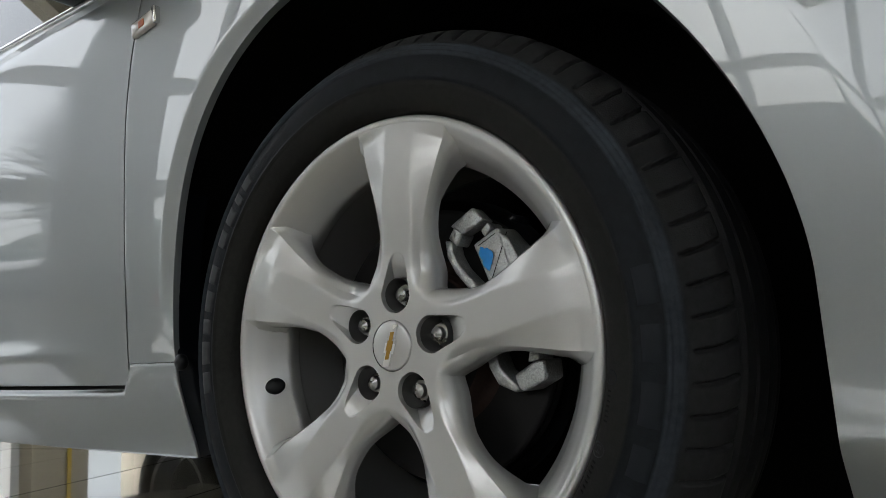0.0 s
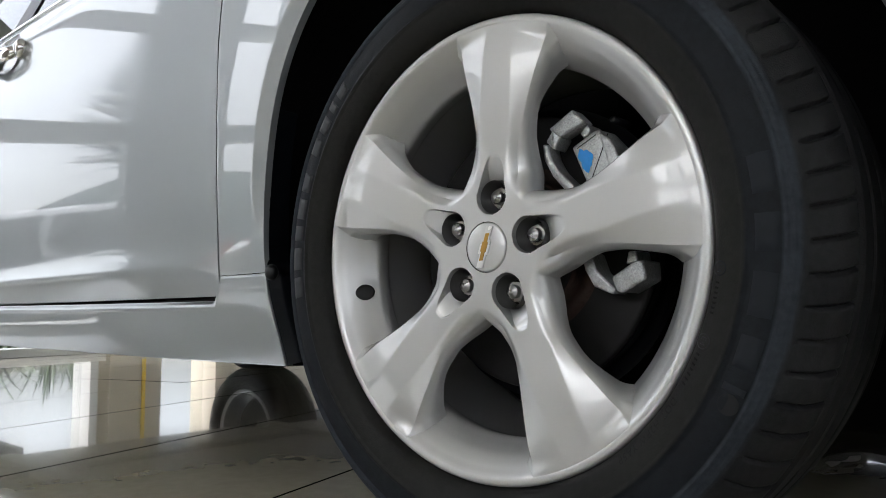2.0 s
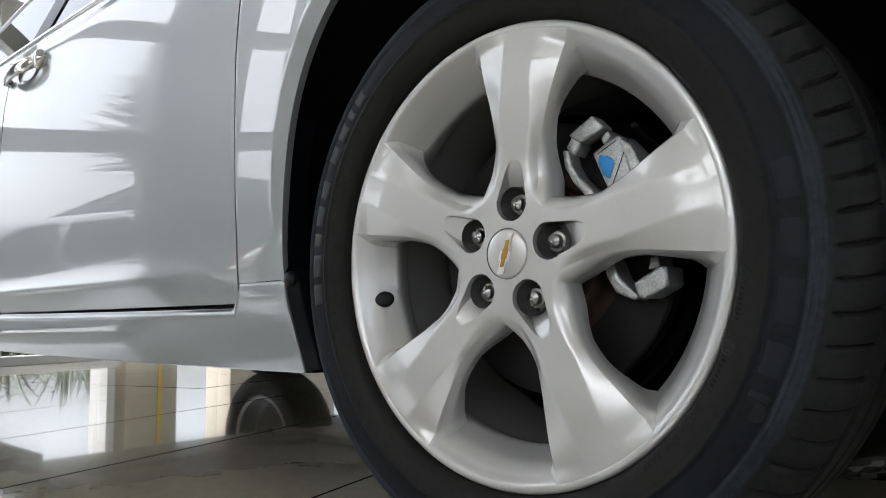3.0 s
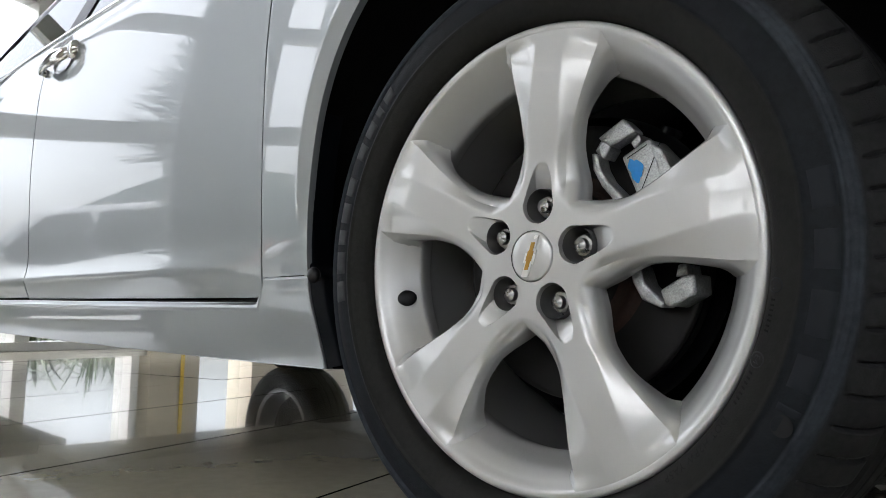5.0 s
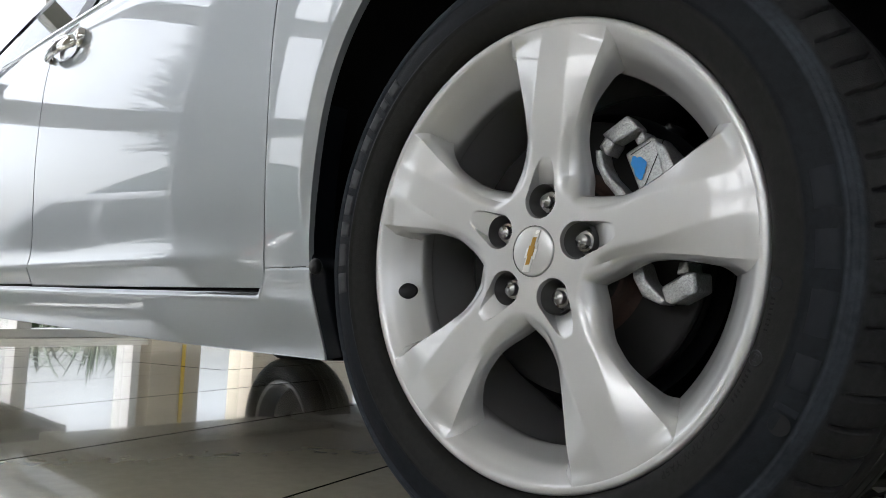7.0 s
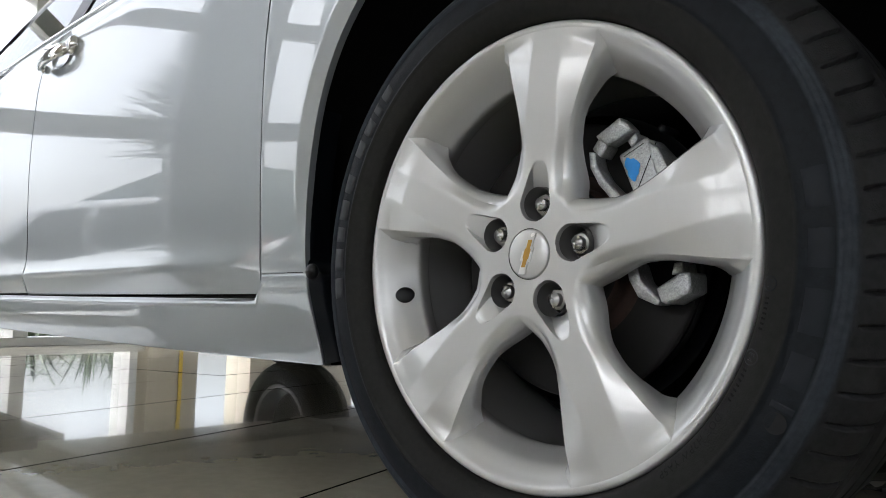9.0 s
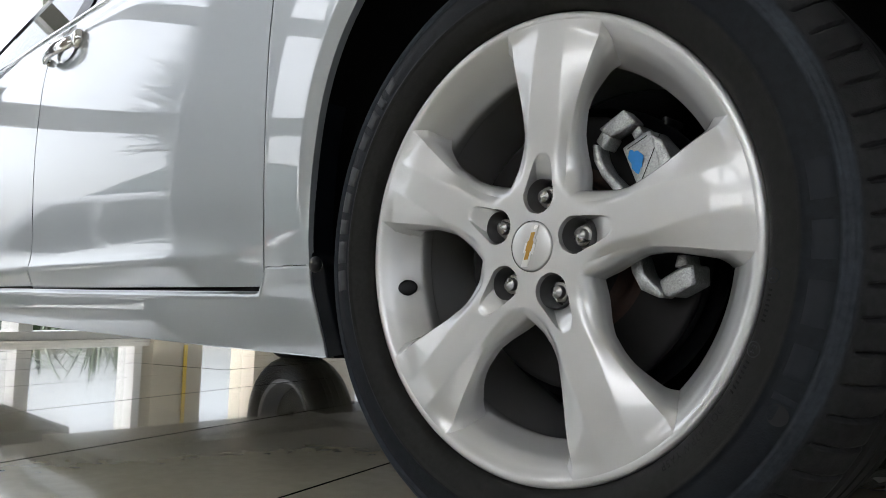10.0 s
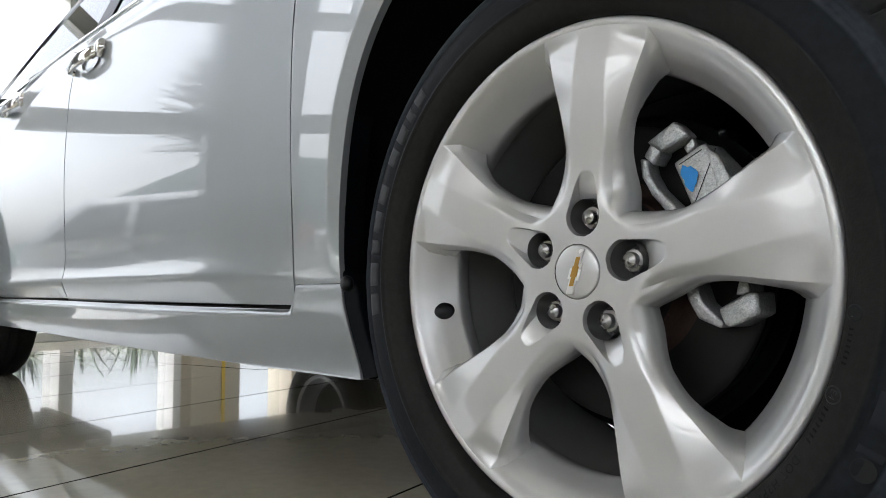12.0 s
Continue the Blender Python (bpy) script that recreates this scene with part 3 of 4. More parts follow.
    part("far_flank", grid(lambda u, v: (lerp(-3.58, 0.86, u), 1.775 - 0.10 * max(0, abs(u - 0.5) - 0.35) - 0.03 * sm(0.3, 0.0, v), lerp(0.19 + 0.30 * sm(0.25, 0.13, u), TOP, v)), 60, 12), PAINT, car)
    # rear quarter with its wheel opening
    cx, cz, rr = -BASE, 0.36, 0.365
    def quarter(u, v):
        a = lerp(-0.42, math.pi + 0.42, u)
        ex, ez = cx + rr * math.cos(a), max(0.2, cz + rr * math.sin(a))
        dx, dz = math.cos(a), math.sin(a)
        tx = (-2.446 - cx) / dx if dx > 1e-6 else (-3.60 - cx) / dx if dx < -1e-6 else 1e9
        tz = (TOP - cz) / dz if dz > 1e-6 else 1e9
        t = min(tx, tz)
        ox, oz = cx + dx * max(t, rr), max(0.2, cz + dz * max(t, rr))
        w = v ** 1.3
        x, z = lerp(ex, ox, w), lerp(ez, oz, w)
        return (x, side_y(x, z) - 0.008 * (1 - sm(0, 0.05, math.hypot(x - ex, z - ez))) + (0.03 if v == 0 else 0), z)
    part("rear_quarter", grid(quarter, 60, 20), PAINT, car, "silver rear quarter panel")
    liner = grid(lambda u, v: (cx + 1.02 * rr * math.cos(lerp(-0.42, math.pi + 0.42, u)), lerp(0.05, 0.42, v), max(0.2, cz + 1.02 * rr * math.sin(lerp(-0.42, math.pi + 0.42, u)))), 40, 4)
    box(cx - 0.4, cx + 0.4, 0.40, 0.43, 0.2, 0.75, bm=liner)
    part("rear_arch_liner", liner, LINER, car)
    # door mirror
    bm = bmesh.new()
    bmesh.ops.create_uvsphere(bm, u_segments=28, v_segments=16, radius=1)
    bm.transform(pose(-0.76, -0.10, 1.045, 0, 0, 12) @ Matrix.Diagonal((0.075, 0.115, 0.075, 1)))
    for v in bm.verts:
        v.co.x = max(v.co.x, -0.80)
    mirror = part("door_mirror", bm, PAINT, car, "silver door mirror")
    part("mirror_stalk", box(-0.79, -0.73, -0.03, 0.07, 0.965, 1.01, 0.012), TRIM, mirror)
    part("mirror_glass", box(-0.806, -0.802, -0.185, -0.015, 0.99, 1.10, 0.001), CHROME, mirror)


build_glasshouse()


def build_repeater():
    """The small side indicator above the wheel opening."""
    x0, z0 = -0.492, 0.832
    y0 = side_y(x0, z0)
    lens = part("side_indicator", box(-0.032, 0.032, -0.008, 0.004, -0.0125, 0.0125, 0.004, m=pose(x0, y0, z0, 0, -8, 0)), LENS, car, "clear side indicator lens")
    part("bulb", box(-0.010, 0.006, -0.0092, 0.0, -0.006, 0.006, 0.002, m=pose(x0, y0, z0, 0, -8, 0)), AMBER, lens, "amber bulb behind the lens")
    part("indicator_edge", box(0.028, 0.036, -0.0092, 0.004, -0.0135, 0.0135, 0.002, m=pose(x0, y0, z0, 0, -8, 0)), CHROME, lens)


build_repeater()


def build_wheel(parent_name="wheel"):
    """A wheel about its own centre, axis along y, its face at y = 0."""
    w = part("wheel", revolve(fine_profile([(0.235, 0.014), (0.2379, 0.006), (0.2377, 0.0010), (0.2366, -0.0008), (0.2345, -0.0015), (0.2322, -0.0016), (0.2300, -0.0012), (0.2280, -0.0002), (0.2257, 0.0018), (0.2225, 0.0048), (0.2170, 0.0096), (0.2100, 0.0176), (0.2045, 0.0262), (0.1990, 0.0352), (0.1960, 0.0405), (0.1950, 0.046), (0.1962, 0.056), (0.200, 0.075), (0.205, 0.194), (0.2075, 0.1975), (0.2150, 0.1990), (0.2235, 0.2040)], 0.0018), 200), RIM, car, "silver alloy wheel with five broad spokes")
    face(w)
    # tyre
    build_tyre(w)
    # centre cap
    bm = revolve(fine_profile([(0.0006, 0.0030), (0.012, 0.0033), (0.020, 0.0040), (0.0245, 0.0048), (0.0258, 0.0060), (0.0262, 0.014)], 0.0015), 64)
    part("centre_cap", bm, RIM, w, "silver round centre cap")
    # plain emblem: a slanted cross of two bars, bright edged
    for k, (mat, lift, nm) in enumerate(((POLISHED, 0.0, "emblem_edge"), (GOLD, 0.0006, "emblem"))):
        bm = bmesh.new()
        pts = [(-0.0175, -0.0042), (-0.0060, -0.0042), (-0.0060, -0.0066), (0.0075, -0.0066), (0.0075, -0.0042), (0.0195, -0.0042), (0.0175, 0.0042), (0.0060, 0.0042), (0.0060, 0.0066), (-0.0075, 0.0066), (-0.0075, 0.0042), (-0.0195, 0.0042)]
        rot_ = Matrix.Rotation(radians(-108), 2)
        ring = []
        for px, pz in pts:
            q = rot_ @ Vector((px * (1.06 if k == 0 else 0.70), pz * (0.84 if k == 0 else 0.46)))
            ring.append(bm.verts.new((q.x * 1.12, 0.0023 - lift, q.y * 1.12)))
        top = bm.faces.new(ring)
        ext = bmesh.ops.extrude_face_region(bm, geom=[top])
        for v in ext["geom"]:
            if isinstance(v, bmesh.types.BMVert):
                v.co.y += 0.0018
        part(nm, bm, mat, w, smooth=False)
    # wheel nuts
    nut_me = None
    for k in range(5):
        a = PHASE + k * 2 * math.pi / 5
        if nut_me is None:
            bm = bmesh.new()
            hexa = [(0.0098, 0.040), (0.0098, 0.0222), (0.0088, 0.0208)]
            grid(lambda u, v: (hexa[int(round(v * 2))][0] * math.cos(u * 2 * math.pi), hexa[int(round(v * 2))][1], hexa[int(round(v * 2))][0] * math.sin(u * 2 * math.pi)), 6, 2, close_u=True, bm=bm)
            for ring in ([(0.0118, 0.0318), (0.0116, 0.0300), (0.0092, 0.0290)], [(0.0088, 0.0208), (0.0064, 0.0206)], [(0.0064, 0.0206), (0.0063, 0.0150), (0.0058, 0.0142)], [(0.0058, 0.0142), (0.0018, 0.0120)], [(0.0018, 0.0120), (0.0003, 0.0122)]):
                revolve(ring, 24, bm=bm)
            nut_me = mesh_of("wheel_nut", bm, STEEL)
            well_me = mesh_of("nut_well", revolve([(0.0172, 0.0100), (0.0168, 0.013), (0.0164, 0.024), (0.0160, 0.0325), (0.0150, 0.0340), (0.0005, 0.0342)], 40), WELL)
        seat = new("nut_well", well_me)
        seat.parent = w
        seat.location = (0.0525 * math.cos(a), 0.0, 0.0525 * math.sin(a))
        ob = new("wheel_nut", nut_me)
        if k == 0:
            sharpen(ob, 28)
        ob.parent = w
        ob.location = (0.0525 * math.cos(a), 0.0, 0.0525 * math.sin(a))
        ob.rotation_euler = (0, -a, 0)
        ob.scale = (1.15, 1.0, 1.15)
    # valve hole in the barrel, its dark inside painted in as a black disc
    va = math.atan2(-0.046, -0.209)
    bm = bmesh.new()
    bmesh.ops.create_uvsphere(bm, u_segments=24, v_segments=12, radius=1)
    bm.transform(Matrix.Translation((-0.2030, 0.0228, -0.0410)) @ Matrix.Rotation(-va, 4, "Y") @ Matrix.Rotation(radians(45), 4, "Z") @ Matrix.Diagonal((0.0036, 0.0132, 0.0100, 1)))
    part("valve_hole_dark", bm, TRIM, w, "black disc painting in the dark valve hole")
    return w


R_IN = 0.0625


def edge_at(r, wide):
    """Angle of a spoke's edge from its middle; the window's inner end is round."""
    t = min(1.0, max(0.0, (r - R_IN) / 0.080))
    return radians(36 - (36 - wide) * (1 - (1 - t) ** 2.9) ** 0.5) - 0.0040 * sm(0.0, 0.5, t) * sm(0.135, 0.095, r) / r


def edge_ccw(r):
    return edge_at(r, 13.2 + 2.2 * sm(0.11, 0.225, r) + 2.6 * sm(0.125, 0.09, r))


def edge_cw(r):
    return -edge_at(r, 12.6 + 1.2 * sm(0.13, 0.215, r) + 2.4 * sm(0.125, 0.09, r))


def soft_step(q, k):
    """Nought below a crease and rising straight beyond it, rounded over a short stretch."""
    return (q + math.sqrt(q * q + k * k)) / 2


def face_depth(r, a):
    """Depth of the spoked face at a radius and an angle from the spoke's middle."""
    lat = r * math.sin(a)
    y = 0.0056 - 0.0082 * sm(0.07, 0.200, r) + 0.0015 * sm(0.195, 0.2290, r)
    if r > R_IN:
        # a flat middle between two creases, and a flank on each side that drops away, most near the hub
        half_ccw, half_cw = r * math.sin(edge_ccw(r)), -r * math.sin(edge_cw(r))
        fade = sm(R_IN, 0.086, r) * sm(0.2300, 0.2150, r)
        crease = lerp(0.0030, 0.0011, sm(0.10, 0.15, r))
        line_ccw = min(lerp(0.0230, 0.0205, sm(0.10, 0.20, r)), 0.82 * half_ccw)
        line_cw = min(lerp(0.0190, 0.0150, sm(0.10, 0.19, r)), 0.72 * half_cw)
        for q, half, line, drop in ((lat, half_ccw, line_ccw, lerp(0.0030, 0.0056, sm(0.100, 0.165, r))), (-lat, half_cw, line_cw, lerp(0.0070, 0.0042, sm(0.095, 0.190, r)))):
            run = soft_step(q - line, crease) / max(0.004, half - line)
            y += fade * drop * run ** 1.12
    # nut pocket, round at the nut and running out along the spoke
    dx = r * math.cos(a) - 0.0525
    if dx < 0:
        d = math.hypot(dx, lat) / 0.0186
    else:
        wdt = lerp(0.0186, 0.0092, min(1, dx / 0.042))
        d = (abs(lat / wdt) ** 4 + (dx / 0.0430) ** 6) ** 0.25
    trough = 0.018 * (1 - 0.95 * sm(0.002, 0.042, dx)) * (1 - sm(0.92, 1.01, d))
    well = 0.034 * (1 - sm(0.93, 1.01, math.hypot(dx, lat) / 0.0180))
    return y + max(trough, well)


def barrel_r(y):
    """Inner radius of the rim at a depth."""
    return 0.2280 - 0.0110 * sm(0.0, 0.0105, y) - 0.0200 * sm(0.006, 0.040, y)


def face(w):
    """The five spokes with the hub: front sheet, chamfered edges, and walls that run back."""
    bm = bmesh.new()
    radii = [0.0264 + (R_IN - 0.0264) * i / 34 for i in range(35)]
    opened = [R_IN + (0.100 - R_IN) * (i / 40) ** 1.8 for i in range(1, 41)]
    opened += [0.100 + (0.2296 - 0.100) * i / 48 for i in range(1, 49)]
    both = radii + opened
    cols = 92
    def point(r, a, y):
        return (r * math.cos(a), y, r * math.sin(a))
    for k in range(5):
        c = PHASE + k * 2 * math.pi / 5
        def sheet_row(u, v):
            r = both[int(round(u * (len(both) - 1)))]
            lo, hi = (edge_cw(r), edge_ccw(r)) if r > R_IN else (-radians(36), radians(36))
            a = lerp(hi, lo, v)
            return point(r, c + a, face_depth(r, a))
        grid(sheet_row, len(both) - 1, cols, bm=bm)
        # the window after this spoke: its outline, then the chamfer and the wall that runs back
        nxt = c + 2 * math.pi / 5
        line = [(r, c + edge_ccw(r), face_depth(r, edge_ccw(r))) for r in reversed(opened)]
        line += [(R_IN, c + radians(36), face_depth(R_IN, radians(36)))]
        line += [(r, nxt + edge_cw(r), face_depth(r, edge_cw(r))) for r in opened]
        flat = [Vector((r * math.cos(a), r * math.sin(a))) for r, a, y in line]
        n = len(line)
        def wall(u, v):
            i = int(round(u * (n - 1)))
            q = int(round(v * 11))
            r, a, y = line[i]
            d = flat[min(n - 1, i + 1)] - flat[max(0, i - 1)]
            side = Vector((d.y, -d.x)).normalized()
            if side.dot(Vector((math.cos(c + radians(36)), math.sin(c + radians(36)))) * 0.15 - flat[i]) < 0:
                side = -side
            near, far = sm(0.150, 0.064, r), sm(0.150, 0.205, r)
            over = 0.0036 + 0.0092 * near + 0.0028 * far
            deep = 0.0068 + 0.0092 * near + 0.0045 * far
            if q <= 8:
                s = q / 8
                turn = s * math.pi / 2
                off = over * lerp(s, math.sin(turn), 0.30 + 0.65 * near)
                dep = deep * lerp(s, 1 - math.cos(turn), 0.30 + 0.65 * near)
            else:
                off, dep = over + (0, 0.0008, 0.0010, 0.0012)[q - 8], lerp(deep, max(deep + 0.006, 0.0175 + 0.016 * far + 0.012 * near), (0, 0.16, 0.45, 1.0)[q - 8])
            # a fillet where the wall runs into the barrel
            room = max(0.0, barrel_r(y + dep) - r)
            off += 0.85 * max(0.0, 0.015 - room) ** 2 / 0.030 * min(1.0, q / 5)
            p = flat[i] + side * off
            return (p.x, y + dep, p.y)
        grid(wall, n - 1, 11, bm=bm)
    bmesh.ops.remove_doubles(bm, verts=bm.verts[:], dist=0.00008)
    return sharpen(part("spokes", bm, RIM, w, "silver lacquered five-spoke face"), 32)


def build_tyre(w):
    prof = fine_profile([(0.2365, 0.012), (0.2380, 0.004), (0.2400, -0.0025), (0.246, -0.009), (0.258, -0.014), (0.272, -0.0165), (0.286, -0.0165), (0.298, -0.013), (0.309, -0.006), (0.318, 0.003), (0.3255, 0.013), (0.331, 0.024), (0.3345, 0.036)], 0.0018)
    prof += fine_profile([(0.3345, 0.036), (0.336, 0.055), (0.3368, 0.085), (0.3368, 0.125), (0.336, 0.155), (0.3315, 0.182), (0.320, 0.202), (0.300, 0.218), (0.27, 0.222), (0.24, 0.214), (0.225, 0.20)], 0.0030)[1:]
    def wob(r, y, a):
        k = a * 78 / (2 * math.pi)
        frac = k - math.floor(k)
        # shoulder slots
        bend = 0.5 + 0.22 * (y - 0.02) / 0.03 + 2.6 * (y - 0.012) ** 2 / 0.03
        slot = max(0.0, 1 - abs(frac - bend) / 0.075)
        if -0.006 < y < 0.046 and r > 0.3095:
            r -= 0.0062 * min(1.0, slot * 1.8) * sm(-0.005, 0.004, y)
        # grooves round the tread
        for g in (0.0475, 0.083, 0.124, 0.156):
            r -= 0.006 * max(0.0, 1 - abs(y - g) / 0.0045) ** 0.5 if abs(y - g) < 0.0045 else 0
        # ribs on the side wall
        if y < 0.02:
            y += 0.0010 * sm(0.2695, 0.2715, r) * (1 - sm(0.2955, 0.2975, r))
            for g, h in ((0.2685, 0.0016), (0.2985, 0.0024), (0.3030, 0.0028), (0.3072, 0.0024)):
                y -= h * sm(0.0024, 0.0006, abs(r - g))
        # the foot on the floor
        z = r * math.sin(a)
        if z < -HUB + 0.0015:
            r *= (HUB - 0.0015) / -z
        return r, y
    bm = revolve(prof, 1404, wobble=wob)
    return part("tyre", bm, RUBBER, w, "black road tyre with moulded marks")


front_wheel = build_wheel()
front_wheel.location = (0, 0, HUB)
for x_, y_, turn_ in ((-BASE, -0.01, 0), (0.0, 1.77, 180), (-BASE + 0.10, 1.745, 180)):
    copy_thing(front_wheel, pose(x_, y_, HUB, 0, 0, turn_))

# ---- brake ----


def hull(points, y0, y1, bevel=0.003, bm=None, taper=0.0):
    """A thick plate: an outline of (x, z) about the hub, between two depths, with softened edges."""
    own = bmesh.new()
    cx = sum(p[0] for p in points) / len(points)
    cz = sum(p[1] for p in points) / len(points)
    a = [own.verts.new((lerp(x, cx, taper), y0, lerp(z, cz, taper))) for x, z in points]
    b = [own.verts.new((x, y1, z)) for x, z in points]
    own.faces.new(a)
    own.faces.new(b[::-1])
    n = len(points)
    for i in range(n):
        own.faces.new((a[i], b[i], b[(i + 1) % n], a[(i + 1) % n]))
    bmesh.ops.recalc_face_normals(own, faces=own.faces[:])
    bmesh.ops.bevel(own, geom=own.edges[:], offset=bevel, segments=2, profile=0.6, affect="EDGES")
    own.transform(Matrix.Translation((0, 0, HUB)))
    return merge(bm, own)


def build_brake():
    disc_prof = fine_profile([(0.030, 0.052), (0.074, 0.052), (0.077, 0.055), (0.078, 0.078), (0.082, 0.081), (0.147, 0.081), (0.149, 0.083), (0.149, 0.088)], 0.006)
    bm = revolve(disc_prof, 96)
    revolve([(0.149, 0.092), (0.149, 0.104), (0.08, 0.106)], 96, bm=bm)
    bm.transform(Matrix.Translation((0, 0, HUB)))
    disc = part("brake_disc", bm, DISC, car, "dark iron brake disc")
    bm = revolve(fine_profile([(0.0765, 0.054), (0.0785, 0.056), (0.0795, 0.077), (0.084, 0.0802), (0.092, 0.0806)], 0.004), 96)
    bm.transform(Matrix.Translation((0, 0, HUB)))
    part("disc_hat", bm, RUST, disc, "rusty bare hat of the brake disc")
    shield = revolve(fine_profile([(0.07, 0.125), (0.15, 0.125), (0.160, 0.120), (0.164, 0.110)], 0.006), 72)
    shield.transform(Matrix.Translation((0, 0, HUB)))
    part("dust_shield", shield, TRIM, car, "dark dust shield behind the disc")
    # caliper
    body = hull([(0.077, 0.100), (0.108, 0.115), (0.133, 0.086), (0.150, 0.040), (0.140, 0.020), (0.112, 0.030), (0.094, 0.060)], 0.046, 0.085, 0.004, taper=0.04)
    hull([(0.112, 0.108), (0.124, 0.100), (0.160, 0.030), (0.150, 0.020), (0.126, 0.060)], 0.041, 0.07, 0.003, bm=body)
    cal = part("brake_caliper", body, CAST, car, "rough cast brake caliper with a blue paint dab")
    top = hull([(0.055, 0.120), (0.084, 0.136), (0.098, 0.121), (0.070, 0.109)], 0.040, 0.060, 0.003)
    hull([(0.050, 0.108), (0.060, 0.122), (0.069, 0.110), (0.060, 0.098)], 0.043, 0.066, 0.003, bm=top)
    hull([(0.088, 0.112), (0.097, 0.120), (0.100, 0.112), (0.092, 0.105)], 0.048, 0.075, 0.002, bm=top)
    part("upper_bracket", top, CAST, cal, "rough cast upper caliper arm")
    arm = hull([(0.048, 0.106), (0.055, 0.104), (0.058, 0.090), (0.066, 0.076), (0.082, 0.060), (0.098, 0.040), (0.092, 0.036), (0.075, 0.053), (0.060, 0.070), (0.050, 0.088)], 0.040, 0.062, 0.0025)
    part("bracket_arm", arm, CAST, cal)
    low = hull([(0.086, -0.006), (0.098, -0.010), (0.104, -0.028), (0.124, -0.046), (0.120, -0.051), (0.100, -0.043), (0.090, -0.026)], 0.047, 0.075, 0.0025)
    hull([(0.119, -0.034), (0.143, -0.020), (0.154, -0.019), (0.155, -0.038), (0.131, -0.050), (0.124, -0.048)], 0.046, 0.082, 0.0035, bm=low)
    hull([(0.133, -0.022), (0.136, -0.010), (0.144, -0.010), (0.146, -0.020)], 0.05, 0.08, 0.002, bm=low)
    part("lower_bracket", low, CAST, cal, "rough cast lower caliper arm")
    # Thin black strips paint in the shade of two grooves in the casting.
    groove = box(-0.0003, 0.0003, 0.0, 0.0008, -0.034, 0.030, m=pose(0.1085, 0.0454, HUB + 0.079, 0, 24, 0))
    box(-0.012, 0.012, 0.0, 0.0012, -0.0003, 0.0003, bm=groove, m=pose(0.0965, 0.0454, HUB + 0.1015, 0, -26, 0))
    part("groove_shade", groove, GAP, cal, smooth=False)
    dab = bmesh.new()
    ring = []
    for i in range(24):
        a = i / 24 * 2 * math.pi
        rad = 1 + 0.16 * math.sin(3 * a + 0.6) + 0.08 * math.sin(7 * a)
        ring.append(dab.verts.new((0.0955 + 0.0082 * rad * math.cos(a + 0.3), 0.0452 - 0.0006 * math.cos(a), HUB + 0.0835 + 0.0115 * rad * math.sin(a))))
    mid = dab.verts.new((0.0955, 0.0448, HUB + 0.0835))
    for i in range(24):
        dab.faces.new((ring[i], ring[(i + 1) % 24], mid))
    part("paint_dab", dab, BLUE, cal, "blue paint dab")
    pin = bmesh.new()
    bmesh.ops.create_cone(pin, cap_ends=True, segments=16, radius1=0.0042, radius2=0.0036, depth=0.03)
    pin.transform(pose(0.122, 0.068, HUB + 0.121, 90, 0, 0))
    part("guide_pin", pin, TRIM, cal)
    hose = bmesh.new()
    grid(lambda u, v: (0.125 + 0.03 * u + 0.006 * math.cos(v * 2 * math.pi), 0.11 + 0.12 * u, HUB + 0.105 - 0.05 * u * u + 0.006 * math.sin(v * 2 * math.pi)), 12, 10, close_v=True, bm=hose)
    part("brake_hose", hose, TRIM, cal)
    # suspension arm behind the wheel
    armb = bmesh.new()
    grid(lambda u, v: (-0.05 - 0.02 * u + (0.030 + 0.02 * u) * math.cos(v * 2 * math.pi), lerp(0.19, 0.50, u), 0.185 + 0.03 * u + 0.018 * math.sin(v * 2 * math.pi)), 12, 14, close_v=True, bm=armb)
    part("suspension_arm", armb, DISC, car, "dark steel lower suspension arm")
    shaft = bmesh.new()
    grid(lambda u, v: (0.016 * math.cos(v * 2 * math.pi), lerp(0.10, 0.62, u), HUB + 0.016 * math.sin(v * 2 * math.pi)), 4, 16, close_v=True, bm=shaft)
    part("drive_shaft", shaft, DISC, car)


build_brake()


def build_drum(x, y, turn):
    """The dark brake behind one of the other wheels."""
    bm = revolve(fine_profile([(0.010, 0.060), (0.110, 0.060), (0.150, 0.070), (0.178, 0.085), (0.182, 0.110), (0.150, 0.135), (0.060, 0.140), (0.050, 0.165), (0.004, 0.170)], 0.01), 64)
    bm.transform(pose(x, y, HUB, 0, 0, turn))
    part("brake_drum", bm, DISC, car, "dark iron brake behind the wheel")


build_drum(-BASE, -0.01, 0)
build_drum(0.0, 1.77, 180)
build_drum(-BASE + 0.10, 1.745, 180)

# ---- marks moulded on the tyre ----
TYRE_FACE = [(0.2385, -0.003), (0.246, -0.009), (0.258, -0.014), (0.272, -0.0165), (0.286, -0.0165), (0.298, -0.013), (0.309, -0.006)]


def tyre_y(r):
    for (r0, y0), (r1, y1) in zip(TYRE_FACE, TYRE_FACE[1:]):
        if r <= r1:
            return lerp(y0, y1, max(0.0, (r - r0) / (r1 - r0))) + 0.0010 * sm(0.2695, 0.2715, r) * (1 - sm(0.2955, 0.2975, r))
    return TYRE_FACE[-1][1]


